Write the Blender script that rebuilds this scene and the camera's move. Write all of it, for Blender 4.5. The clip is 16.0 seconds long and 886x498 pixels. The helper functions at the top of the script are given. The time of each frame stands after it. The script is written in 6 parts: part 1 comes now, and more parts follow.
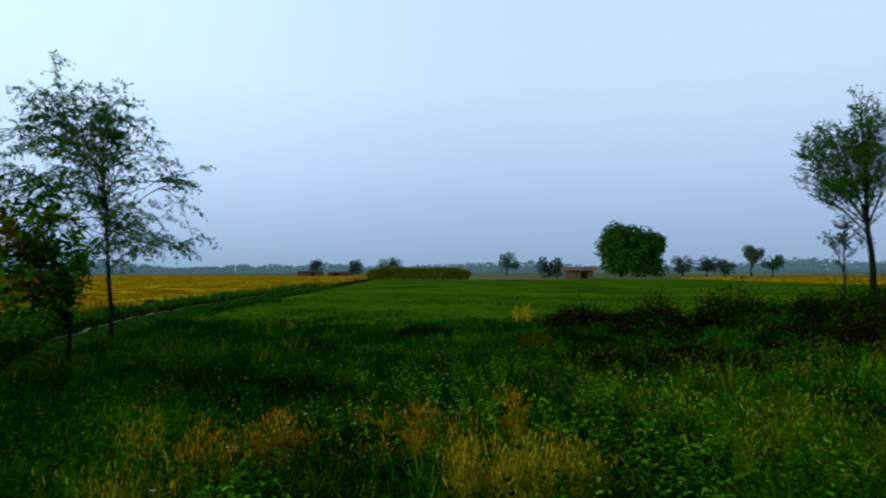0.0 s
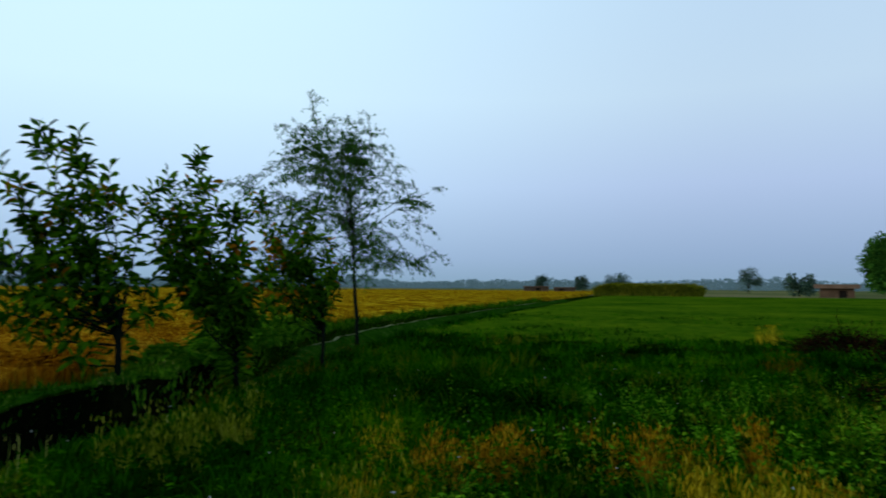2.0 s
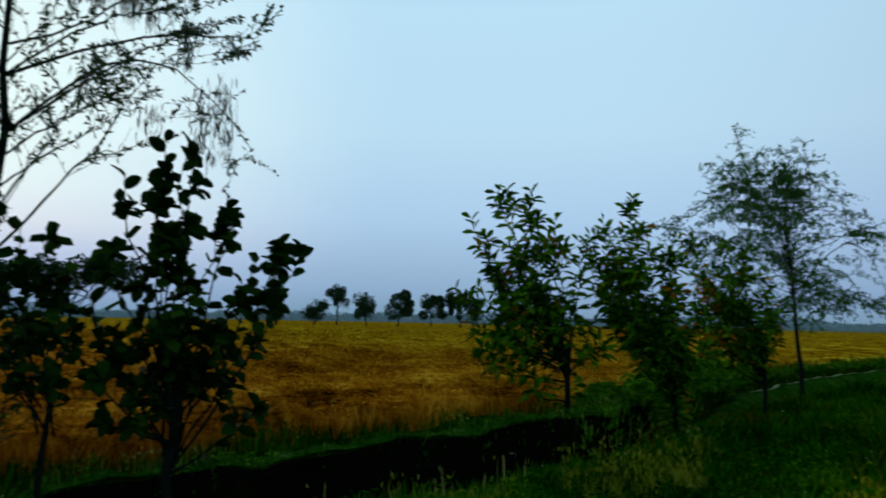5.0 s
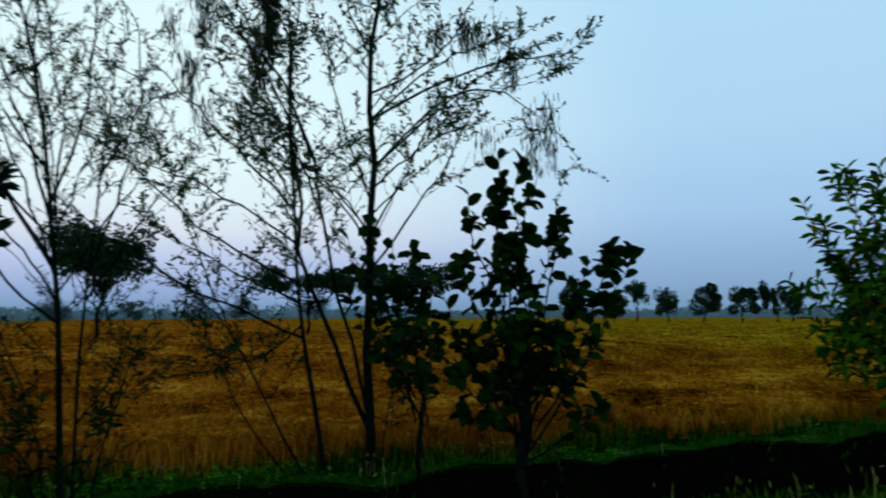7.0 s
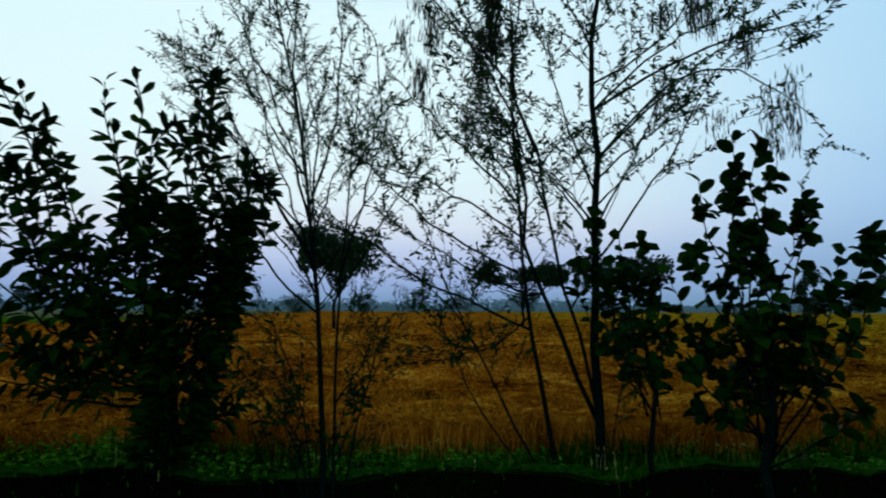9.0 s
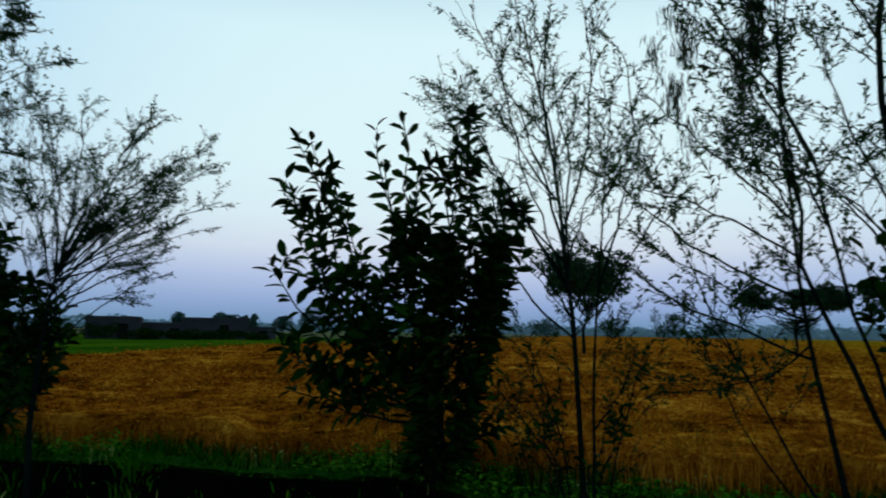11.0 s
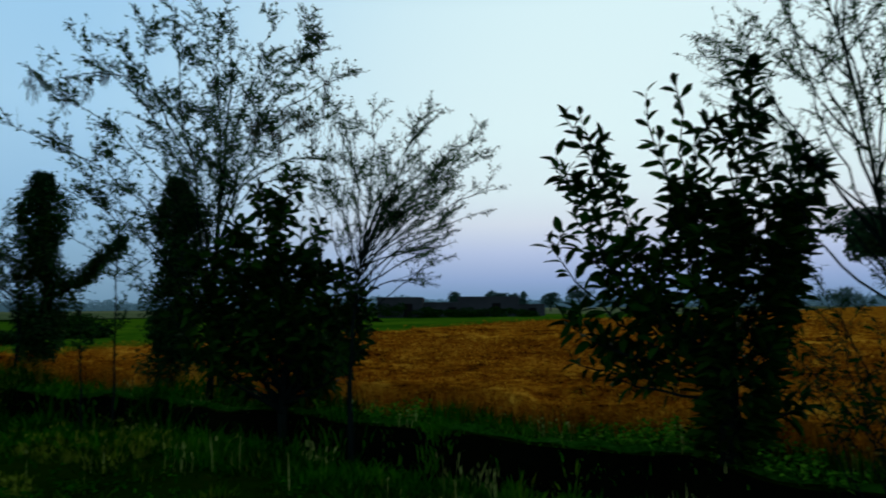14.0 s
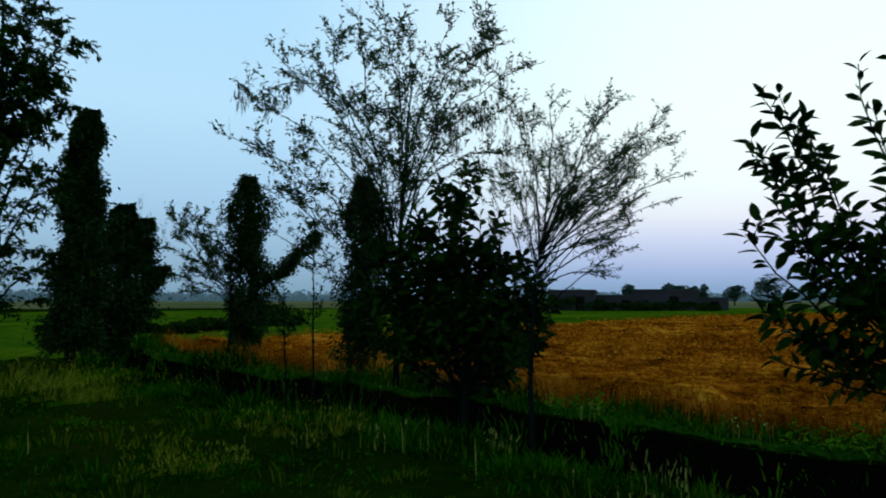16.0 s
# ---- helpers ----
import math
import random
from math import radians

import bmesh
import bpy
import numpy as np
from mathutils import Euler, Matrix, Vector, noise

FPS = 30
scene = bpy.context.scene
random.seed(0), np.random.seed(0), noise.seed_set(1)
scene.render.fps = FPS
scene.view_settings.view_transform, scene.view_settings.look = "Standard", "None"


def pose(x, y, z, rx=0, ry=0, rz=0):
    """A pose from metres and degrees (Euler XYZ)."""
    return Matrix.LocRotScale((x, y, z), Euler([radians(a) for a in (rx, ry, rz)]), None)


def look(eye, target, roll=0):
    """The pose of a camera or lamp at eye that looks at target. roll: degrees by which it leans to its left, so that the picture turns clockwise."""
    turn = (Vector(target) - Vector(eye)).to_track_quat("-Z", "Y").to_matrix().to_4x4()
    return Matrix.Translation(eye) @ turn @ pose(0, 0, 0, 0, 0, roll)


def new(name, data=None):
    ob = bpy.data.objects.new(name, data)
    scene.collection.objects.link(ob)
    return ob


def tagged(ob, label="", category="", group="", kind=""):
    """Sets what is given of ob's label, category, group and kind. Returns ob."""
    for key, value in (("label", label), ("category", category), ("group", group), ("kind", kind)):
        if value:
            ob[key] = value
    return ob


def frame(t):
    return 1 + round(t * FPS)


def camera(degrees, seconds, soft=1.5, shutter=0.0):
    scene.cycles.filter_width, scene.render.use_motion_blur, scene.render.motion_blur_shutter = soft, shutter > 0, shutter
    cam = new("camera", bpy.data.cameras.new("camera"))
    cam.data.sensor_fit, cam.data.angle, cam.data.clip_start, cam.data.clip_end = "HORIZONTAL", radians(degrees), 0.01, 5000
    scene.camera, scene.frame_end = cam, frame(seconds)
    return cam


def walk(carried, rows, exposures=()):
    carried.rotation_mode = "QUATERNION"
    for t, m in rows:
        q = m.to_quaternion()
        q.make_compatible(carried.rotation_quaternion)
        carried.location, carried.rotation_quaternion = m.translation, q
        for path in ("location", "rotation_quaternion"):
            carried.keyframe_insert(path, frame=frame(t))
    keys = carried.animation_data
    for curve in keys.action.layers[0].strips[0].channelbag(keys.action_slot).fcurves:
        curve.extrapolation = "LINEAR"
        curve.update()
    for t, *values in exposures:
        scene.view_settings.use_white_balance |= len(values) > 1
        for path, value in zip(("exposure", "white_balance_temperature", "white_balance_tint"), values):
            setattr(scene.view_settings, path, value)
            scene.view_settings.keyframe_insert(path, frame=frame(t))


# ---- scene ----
cam = camera(65.04, 16.0, soft=1.85, shutter=0.5)
# seconds, x, y, z, yaw to the left, pitch up, roll
ROWS = [
    (0.0, 0.0000, -0.0001, 1.4499, 0.002, 1.805, -0.151),
    (0.5, 0.0111, 0.0269, 1.4473, 4.035, 1.623, 0.275),
    (1.0, 0.0055, 0.0192, 1.4548, 8.405, 1.936, 0.322),
    (1.5, 0.0011, 0.0154, 1.4566, 13.097, 2.615, 0.303),
    (2.0, -0.0015, -0.0225, 1.4703, 18.451, 3.027, 0.379),
    (2.5, -0.0088, -0.0668, 1.4690, 23.762, 3.372, 0.661),
    (3.0, -0.0180, -0.1106, 1.4639, 29.640, 3.941, 0.562),
    (3.5, -0.0205, -0.1569, 1.4657, 35.466, 4.187, 0.810),
    (3.7, -0.0270, -0.1757, 1.4632, 37.769, 4.472, 0.966),
    (5.8, -0.1717, -0.4755, 1.5209, 60.781, 5.662, 0.781),
    (6.0, -0.1588, -0.5098, 1.5189, 63.381, 5.432, 0.695),
    (6.5, -0.1360, -0.5906, 1.5245, 70.220, 5.192, 0.126),
    (7.0, -0.1190, -0.6636, 1.5262, 75.570, 5.474, -0.128),
    (7.5, -0.1167, -0.7215, 1.5309, 81.141, 5.642, 0.084),
    (8.0, -0.1038, -0.7456, 1.5294, 85.490, 5.560, -0.101),
    (8.5, -0.0876, -0.7595, 1.5230, 89.034, 5.245, 0.154),
    (9.0, -0.0806, -0.7827, 1.5173, 92.878, 4.913, 0.211),
    (9.5, -0.0656, -0.8190, 1.5199, 96.706, 5.187, 0.111),
    (10.0, -0.0568, -0.8332, 1.5190, 102.679, 5.334, -0.020),
    (10.2, -0.0535, -0.8340, 1.5238, 105.005, 5.768, 0.052),
    (12.3, -0.0612, -0.8253, 1.5088, 122.806, 5.608, 0.555),
    (12.5, -0.0593, -0.8251, 1.5124, 123.929, 5.330, 0.096),
    (13.0, -0.0532, -0.8403, 1.5096, 126.340, 5.005, 0.197),
    (13.5, -0.0226, -0.8578, 1.5072, 129.182, 5.088, 0.184),
    (14.0, 0.0325, -0.8919, 1.5028, 134.663, 4.687, -0.393),
    (14.5, 0.0627, -0.9112, 1.5071, 139.144, 4.822, -0.332),
    (15.0, 0.0856, -0.9095, 1.5018, 142.990, 4.397, -0.322),
    (15.5, 0.0984, -0.9116, 1.4973, 146.164, 4.151, 0.005),
    (16.0, 0.1347, -0.9250, 1.4958, 148.615, 4.105, 0.026),
]


def stand(x, y, z, yaw, pitch, roll):
    return pose(x, y, z, 0, 0, yaw) @ pose(0, 0, 0, 90 + pitch, 0, 0) @ pose(0, 0, 0, 0, 0, roll)


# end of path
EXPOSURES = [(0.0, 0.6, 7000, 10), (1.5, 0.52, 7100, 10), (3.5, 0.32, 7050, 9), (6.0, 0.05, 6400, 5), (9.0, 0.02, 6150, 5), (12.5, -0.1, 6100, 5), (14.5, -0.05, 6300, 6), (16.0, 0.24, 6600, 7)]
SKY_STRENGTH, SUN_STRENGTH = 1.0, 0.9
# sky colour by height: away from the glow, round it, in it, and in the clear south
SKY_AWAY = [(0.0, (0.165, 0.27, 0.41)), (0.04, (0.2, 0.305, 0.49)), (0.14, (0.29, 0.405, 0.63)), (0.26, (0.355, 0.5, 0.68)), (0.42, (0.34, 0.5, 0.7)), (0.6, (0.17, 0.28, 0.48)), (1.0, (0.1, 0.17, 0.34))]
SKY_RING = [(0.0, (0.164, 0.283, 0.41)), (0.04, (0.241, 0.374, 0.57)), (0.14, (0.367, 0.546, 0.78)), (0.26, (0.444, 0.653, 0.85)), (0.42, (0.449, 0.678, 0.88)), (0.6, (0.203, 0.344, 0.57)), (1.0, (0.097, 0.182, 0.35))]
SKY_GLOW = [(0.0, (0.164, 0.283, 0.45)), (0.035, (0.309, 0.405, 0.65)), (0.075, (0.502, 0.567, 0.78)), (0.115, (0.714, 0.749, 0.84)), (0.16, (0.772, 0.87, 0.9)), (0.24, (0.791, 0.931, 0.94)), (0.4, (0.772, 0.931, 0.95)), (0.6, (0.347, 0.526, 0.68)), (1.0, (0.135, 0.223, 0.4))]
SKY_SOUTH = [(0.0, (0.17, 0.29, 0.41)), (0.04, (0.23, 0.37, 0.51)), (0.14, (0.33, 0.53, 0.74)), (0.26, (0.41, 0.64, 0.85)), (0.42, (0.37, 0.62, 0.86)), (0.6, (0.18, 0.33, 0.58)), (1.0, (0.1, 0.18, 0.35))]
# bluish emission that imitates haze over the distant woods
HAZE_GLOW = (0.03, 0.06, 0.082)
walk(cam, [(t, stand(*row)) for t, *row in ROWS], EXPOSURES)

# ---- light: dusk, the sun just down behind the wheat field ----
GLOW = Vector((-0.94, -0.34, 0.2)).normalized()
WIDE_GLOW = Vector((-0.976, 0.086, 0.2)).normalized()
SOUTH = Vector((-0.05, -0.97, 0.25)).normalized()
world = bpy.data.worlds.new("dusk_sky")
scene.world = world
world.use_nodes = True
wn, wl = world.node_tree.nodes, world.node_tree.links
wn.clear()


def ramp_to(node, stops):
    el = node.color_ramp.elements
    while len(el) > 1:
        el.remove(el[0])
    el[0].position, el[0].color = stops[0][0], (*stops[0][1], 1)
    for p, c in stops[1:]:
        el.new(p).color = (*c, 1)


w_co = wn.new("ShaderNodeTexCoord")
w_sep = wn.new("ShaderNodeSeparateXYZ")
wl.new(w_co.outputs["Generated"], w_sep.inputs[0])
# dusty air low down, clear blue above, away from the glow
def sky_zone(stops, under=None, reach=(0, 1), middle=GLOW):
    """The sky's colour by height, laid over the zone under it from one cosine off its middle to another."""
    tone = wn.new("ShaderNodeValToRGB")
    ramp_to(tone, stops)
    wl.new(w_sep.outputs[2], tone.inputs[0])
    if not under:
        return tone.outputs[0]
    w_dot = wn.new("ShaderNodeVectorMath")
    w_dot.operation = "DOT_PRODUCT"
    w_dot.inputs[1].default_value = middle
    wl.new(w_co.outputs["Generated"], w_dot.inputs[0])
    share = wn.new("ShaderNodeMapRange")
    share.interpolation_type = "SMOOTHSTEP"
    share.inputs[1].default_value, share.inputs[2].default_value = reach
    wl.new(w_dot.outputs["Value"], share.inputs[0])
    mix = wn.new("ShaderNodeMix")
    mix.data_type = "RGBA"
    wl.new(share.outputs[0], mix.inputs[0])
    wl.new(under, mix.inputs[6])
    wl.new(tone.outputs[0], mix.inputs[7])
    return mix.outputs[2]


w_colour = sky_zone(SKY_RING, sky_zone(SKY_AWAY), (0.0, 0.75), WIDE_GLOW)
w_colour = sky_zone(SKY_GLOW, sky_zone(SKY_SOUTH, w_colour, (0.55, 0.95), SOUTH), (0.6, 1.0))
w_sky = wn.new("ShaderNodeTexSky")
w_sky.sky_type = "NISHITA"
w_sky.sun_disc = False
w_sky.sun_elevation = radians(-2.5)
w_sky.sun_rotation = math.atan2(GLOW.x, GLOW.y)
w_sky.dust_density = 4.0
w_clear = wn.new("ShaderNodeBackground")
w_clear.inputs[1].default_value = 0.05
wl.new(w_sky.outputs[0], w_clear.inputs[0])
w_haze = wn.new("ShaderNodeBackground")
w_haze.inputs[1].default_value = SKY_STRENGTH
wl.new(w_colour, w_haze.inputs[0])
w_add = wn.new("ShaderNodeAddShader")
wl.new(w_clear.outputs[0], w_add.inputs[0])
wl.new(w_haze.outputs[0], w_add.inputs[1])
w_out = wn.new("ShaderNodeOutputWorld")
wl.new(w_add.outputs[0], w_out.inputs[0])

sun = new("sun", bpy.data.lights.new("sun", "SUN"))
sun.data.energy, sun.data.angle, sun.data.color = SUN_STRENGTH, radians(14), (1.0, 0.86, 0.74)
sun.matrix_world = look(GLOW * 40, (0, 0, 0))


# ---- materials ----
def material(name, stops, rough=0.7, scale=3.0, detail=30.0, bump=0.0, island=0.5, spread=0.35, gloss=0.25):
    """A surface whose colour runs over the stops: by piece (island), by broad stains (scale) and by grain (detail)."""
    m = bpy.data.materials.new(name)
    m.use_nodes = True
    n, l = m.node_tree.nodes, m.node_tree.links
    bsdf = n["Principled BSDF"]
    bsdf.inputs["Roughness"].default_value = rough
    bsdf.inputs["Specular IOR Level"].default_value = gloss
    co = n.new("ShaderNodeTexCoord")
    broad, fine = n.new("ShaderNodeTexNoise"), n.new("ShaderNodeTexNoise")
    broad.inputs["Scale"].default_value, fine.inputs["Scale"].default_value = scale, detail
    broad.inputs["Detail"].default_value, fine.inputs["Detail"].default_value = 3, 4
    for tex in (broad, fine):
        l.new(co.outputs["Object"], tex.inputs["Vector"])
    geo = n.new("ShaderNodeNewGeometry")
    parts = ((broad, "Fac", 1 - island - spread), (fine, "Fac", spread), (geo, "Random Per Island", island))
    total = None
    for node, out, weight in parts:
        mul = n.new("ShaderNodeMath")
        mul.operation = "MULTIPLY_ADD"
        mul.inputs[1].default_value = weight
        mul.inputs[2].default_value = 0.0
        l.new(node.outputs[out], mul.inputs[0])
        if total:
            l.new(total.outputs[0], mul.inputs[2])
        total = mul
    ramp = n.new("ShaderNodeValToRGB")
    ramp_to(ramp, stops)
    l.new(total.outputs[0], ramp.inputs[0])
    l.new(ramp.outputs[0], bsdf.inputs["Base Color"])
    if bump:
        bm = n.new("ShaderNodeBump")
        bm.inputs["Strength"].default_value = bump
        bm.inputs["Distance"].default_value = 0.05
        l.new(fine.outputs["Fac"], bm.inputs["Height"])
        l.new(bm.outputs[0], bsdf.inputs["Normal"])
    return m


M_GROUND = material("grassy_soil", [(0.3, (0.003, 0.009, 0.0005)), (0.5, (0.007, 0.022, 0.0007)), (0.7, (0.022, 0.024, 0.002))], 1.0, 0.6, 9.0, 0.8, 0.0, 0.4, 0.0)
M_DITCH = material("near_black_ditch", [(0.3, (0.001, 0.0015, 0.0008)), (0.5, (0.002, 0.003, 0.001)), (0.7, (0.006, 0.008, 0.002))], 1.0, 0.9, 12.0, 0.6, 0.0, 0.4, 0.0)
M_GRASS = material("grass", [(0.37, (0.0009, 0.009, 0.0003)), (0.48, (0.0035, 0.038, 0.0006)), (0.56, (0.014, 0.095, 0.0012)), (0.65, (0.05, 0.16, 0.002)), (0.76, (0.16, 0.18, 0.004))], 0.9, 0.55, 3.5, 0, 0.14, 0.14, 0.0)
M_GRASS_PALE = material("pale_grass", [(0.25, (0.01, 0.055, 0.001)), (0.55, (0.04, 0.1, 0.002)), (0.8, (0.17, 0.17, 0.01))], 0.9, 0.6, 4.0, 0, 0.45, 0.15, 0.0)
M_BANK = material("bank_grass", [(0.25, (0.004, 0.032, 0.001)), (0.5, (0.018, 0.09, 0.002)), (0.74, (0.06, 0.16, 0.006)), (0.84, (0.36, 0.4, 0.12))], 0.9, 0.6, 4.0, 0, 0.5, 0.15, 0.0)
M_STRAW = material("dry_straw", [(0.22, (0.08, 0.035, 0.0015)), (0.5, (0.3, 0.14, 0.003)), (0.78, (0.6, 0.37, 0.025))], 0.9, 1.2, 8.0, 0, 0.5, 0.15, 0.0)
M_DEAD_GRASS = material("dead_grass", [(0.22, (0.03, 0.014, 0.001)), (0.55, (0.11, 0.055, 0.002)), (0.8, (0.2, 0.13, 0.01))], 0.9, 1.2, 8.0, 0, 0.5, 0.15, 0.0)
M_STRAW_PALE = material("pale_straw", [(0.22, (0.09, 0.07, 0.002)), (0.5, (0.34, 0.25, 0.006)), (0.78, (0.62, 0.5, 0.035))], 0.9, 1.2, 8.0, 0, 0.5, 0.15, 0.0)
M_LIME = material("yellow_green_grass", [(0.22, (0.03, 0.06, 0.001)), (0.5, (0.13, 0.18, 0.004)), (0.78, (0.42, 0.44, 0.05))], 0.9, 1.2, 8.0, 0, 0.5, 0.15, 0.0)
M_SPIKE = material("seed_heads", [(0.2, (0.14, 0.19, 0.03)), (0.8, (0.5, 0.52, 0.12))], 0.9, 1.2, 8.0, 0, 0.6, 0.15, 0.0)
# wheat: the darkest stops paint in shadows between lodged swathes
M_WHEAT = material("ripe_wheat", [(0.3, (0.024, 0.007, 0.0003)), (0.43, (0.22, 0.055, 0.002)), (0.55, (0.43, 0.145, 0.006)), (0.66, (0.85, 0.4, 0.03))], 0.95, 0.8, 2.5, 0, 0.25, 0.2, 0.0)
M_WHEAT_TOP = material("wheat_canopy", [(0.38, (0.016, 0.004, 0.0003)), (0.46, (0.2, 0.052, 0.002)), (0.55, (0.39, 0.132, 0.006)), (0.63, (0.68, 0.3, 0.02))], 1.0, 0.8, 6.0, 1.0, 0.0, 0.45, 0.0)
M_CROP = material("young_crop", [(0.35, (0.014, 0.054, 0.002)), (0.5, (0.04, 0.1, 0.003)), (0.65, (0.085, 0.14, 0.005))], 1.0, 0.15, 2.0, 0.5, 0.0, 0.4, 0.0)
M_BARK = material("bark", [(0.3, (0.004, 0.0075, 0.005)), (0.7, (0.011, 0.019, 0.013))], 1.0, 6, 60, 0.6, 0.2, 0.4, 0.0)
M_LEAF = material("dark_leaf", [(0.2, (0.003, 0.013, 0.001)), (0.55, (0.008, 0.034, 0.002)), (0.9, (0.028, 0.08, 0.004))], 0.7, 2, 20, 0, 0.6, 0.1, 0.02)
M_LEAF_BROWN = material("browning_leaf", [(0.25, (0.004, 0.022, 0.001)), (0.43, (0.014, 0.066, 0.002)), (0.6, (0.06, 0.17, 0.005)), (0.67, (0.08, 0.2, 0.006)), (0.69, (0.28, 0.11, 0.004))], 0.8, 1.6, 20, 0, 0.35, 0.1, 0.0)
M_WEED = material("weed_leaf", [(0.2, (0.02, 0.1, 0.003)), (0.5, (0.05, 0.2, 0.006)), (0.8, (0.14, 0.32, 0.015))], 0.8, 1.6, 12, 0, 0.6, 0.1, 0.0)
M_LEAF_SMALL = material("small_leaf", [(0.2, (0.004, 0.018, 0.003)), (0.6, (0.011, 0.045, 0.006)), (0.9, (0.03, 0.085, 0.012))], 0.7, 2, 20, 0, 0.6, 0.1, 0.05)
M_POD = material("dry_pods", [(0.2, (0.012, 0.014, 0.008)), (0.8, (0.04, 0.04, 0.02))], 0.9, 2, 20, 0, 0.6, 0.1, 0.0)
M_BRUSH = material("dead_brush", [(0.2, (0.005, 0.004, 0.002)), (0.6, (0.018, 0.009, 0.004)), (0.9, (0.05, 0.025, 0.008))], 1.0, 1, 20, 0, 0.6, 0.1, 0.0)
# far leaves: blue raised a little to imitate haze
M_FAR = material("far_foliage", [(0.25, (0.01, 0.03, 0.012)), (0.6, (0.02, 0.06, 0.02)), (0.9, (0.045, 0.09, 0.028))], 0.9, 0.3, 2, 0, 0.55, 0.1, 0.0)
# paler, bluer copy of the far leaves, with distance haze put into the colour
M_FAR_HAZED = material("haze_tinted_far_foliage", [(0.25, (0.03, 0.07, 0.045)), (0.6, (0.055, 0.11, 0.075)), (0.9, (0.09, 0.15, 0.1))], 0.9, 0.3, 2, 0, 0.55, 0.1, 0.0)
# brighter leaf copy: front light painted into trees away from the glow
M_LEAF_FRONT_LIT = material("front_lit_leaf", [(0.25, (0.016, 0.07, 0.01)), (0.6, (0.035, 0.13, 0.016)), (0.9, (0.07, 0.19, 0.024))], 0.9, 0.3, 2, 0, 0.55, 0.1, 0.0)
M_CANE = material("tall_cane", [(0.25, (0.06, 0.08, 0.005)), (0.6, (0.16, 0.18, 0.012)), (0.9, (0.3, 0.27, 0.03))], 0.9, 0.3, 2, 0, 0.55, 0.1, 0.0)
M_MUD = material("mud_brick", [(0.3, (0.035, 0.037, 0.035)), (0.7, (0.065, 0.062, 0.056))], 1.0, 0.8, 9, 0.4, 0.0, 0.45, 0.0)
M_BRICK = material("red_brick", [(0.3, (0.06, 0.04, 0.025)), (0.7, (0.13, 0.085, 0.055))], 1.0, 0.8, 9, 0.4, 0.0, 0.45, 0.0)
M_ROOF = material("roof_earth", [(0.3, (0.1, 0.065, 0.045)), (0.7, (0.2, 0.13, 0.09))], 1.0, 0.8, 9, 0.4, 0.0, 0.45, 0.0)
M_DARK = material("dark_wood", [(0.3, (0.01, 0.009, 0.008)), (0.7, (0.02, 0.017, 0.014))], 1.0, 2, 9, 0.0, 0.0, 0.45, 0.0)
M_PETAL = material("white_petal", [(0.2, (0.4, 0.42, 0.4)), (0.8, (0.65, 0.66, 0.64))], 0.9, 2, 9, 0.0, 0.5, 0.2, 0.0)

def haze_tint(m, y0, y1, tint):
    """Paints the yellowing of haze and dusk light into the crop: towards y1 its colour shifts by tint."""
    n, l = m.node_tree.nodes, m.node_tree.links
    bsdf = n["Principled BSDF"]
    source = bsdf.inputs["Base Color"].links[0].from_socket
    co, split, span, mix = n.new("ShaderNodeTexCoord"), n.new("ShaderNodeSeparateXYZ"), n.new("ShaderNodeMapRange"), n.new("ShaderNodeMix")
    mix.data_type, mix.blend_type = "RGBA", "MULTIPLY"
    l.new(co.outputs["Object"], split.inputs[0])
    l.new(split.outputs["Y"], span.inputs["Value"])
    span.inputs["From Min"].default_value, span.inputs["From Max"].default_value = y0, y1
    l.new(span.outputs["Result"], mix.inputs[0])
    l.new(source, mix.inputs[6])
    mix.inputs[7].default_value = (*tint, 1)
    l.new(mix.outputs[2], bsdf.inputs["Base Color"])


# wheat colour yellowed with distance along y, as hazy dusk light would
haze_tint(M_WHEAT, 0, 22, (0.95, 1.6, 1.0))
haze_tint(M_WHEAT_TOP, 0, 22, (0.95, 1.6, 1.0))

# distance: woods at the horizon, their haze painted as an even bluish emission
M_HORIZON = bpy.data.materials.new("haze_glow_woods")
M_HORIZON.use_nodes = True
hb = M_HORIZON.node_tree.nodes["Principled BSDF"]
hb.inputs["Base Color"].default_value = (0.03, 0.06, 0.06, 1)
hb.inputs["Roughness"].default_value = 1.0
hb.inputs["Emission Color"].default_value = (*HAZE_GLOW, 1)
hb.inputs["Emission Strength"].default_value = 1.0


# ---- mesh helpers ----
def mesh_from(name, verts, faces, mat, smooth=False):
    me = bpy.data.meshes.new(name)
    me.from_pydata(np.asarray(verts, float).reshape(-1, 3).tolist(), [], [tuple(f) for f in faces])
    me.materials.append(mat)
    if smooth:
        me.polygons.foreach_set("use_smooth", [True] * len(me.polygons))
    me.update()
    return me


def part(name, me, parent, label=""):
    ob = new(name, me)
    ob.parent = parent
    return tagged(ob, label)


def thing(name, at, label, category, group="", kind=""):
    ob = new(name)
    ob.empty_display_size = 0.3
    ob.location = at
    return tagged(ob, label, category, group, kind)


def unit(v):
    v = np.asarray(v, float)
    return v / (np.linalg.norm(v, axis=-1, keepdims=True) + 1e-9)


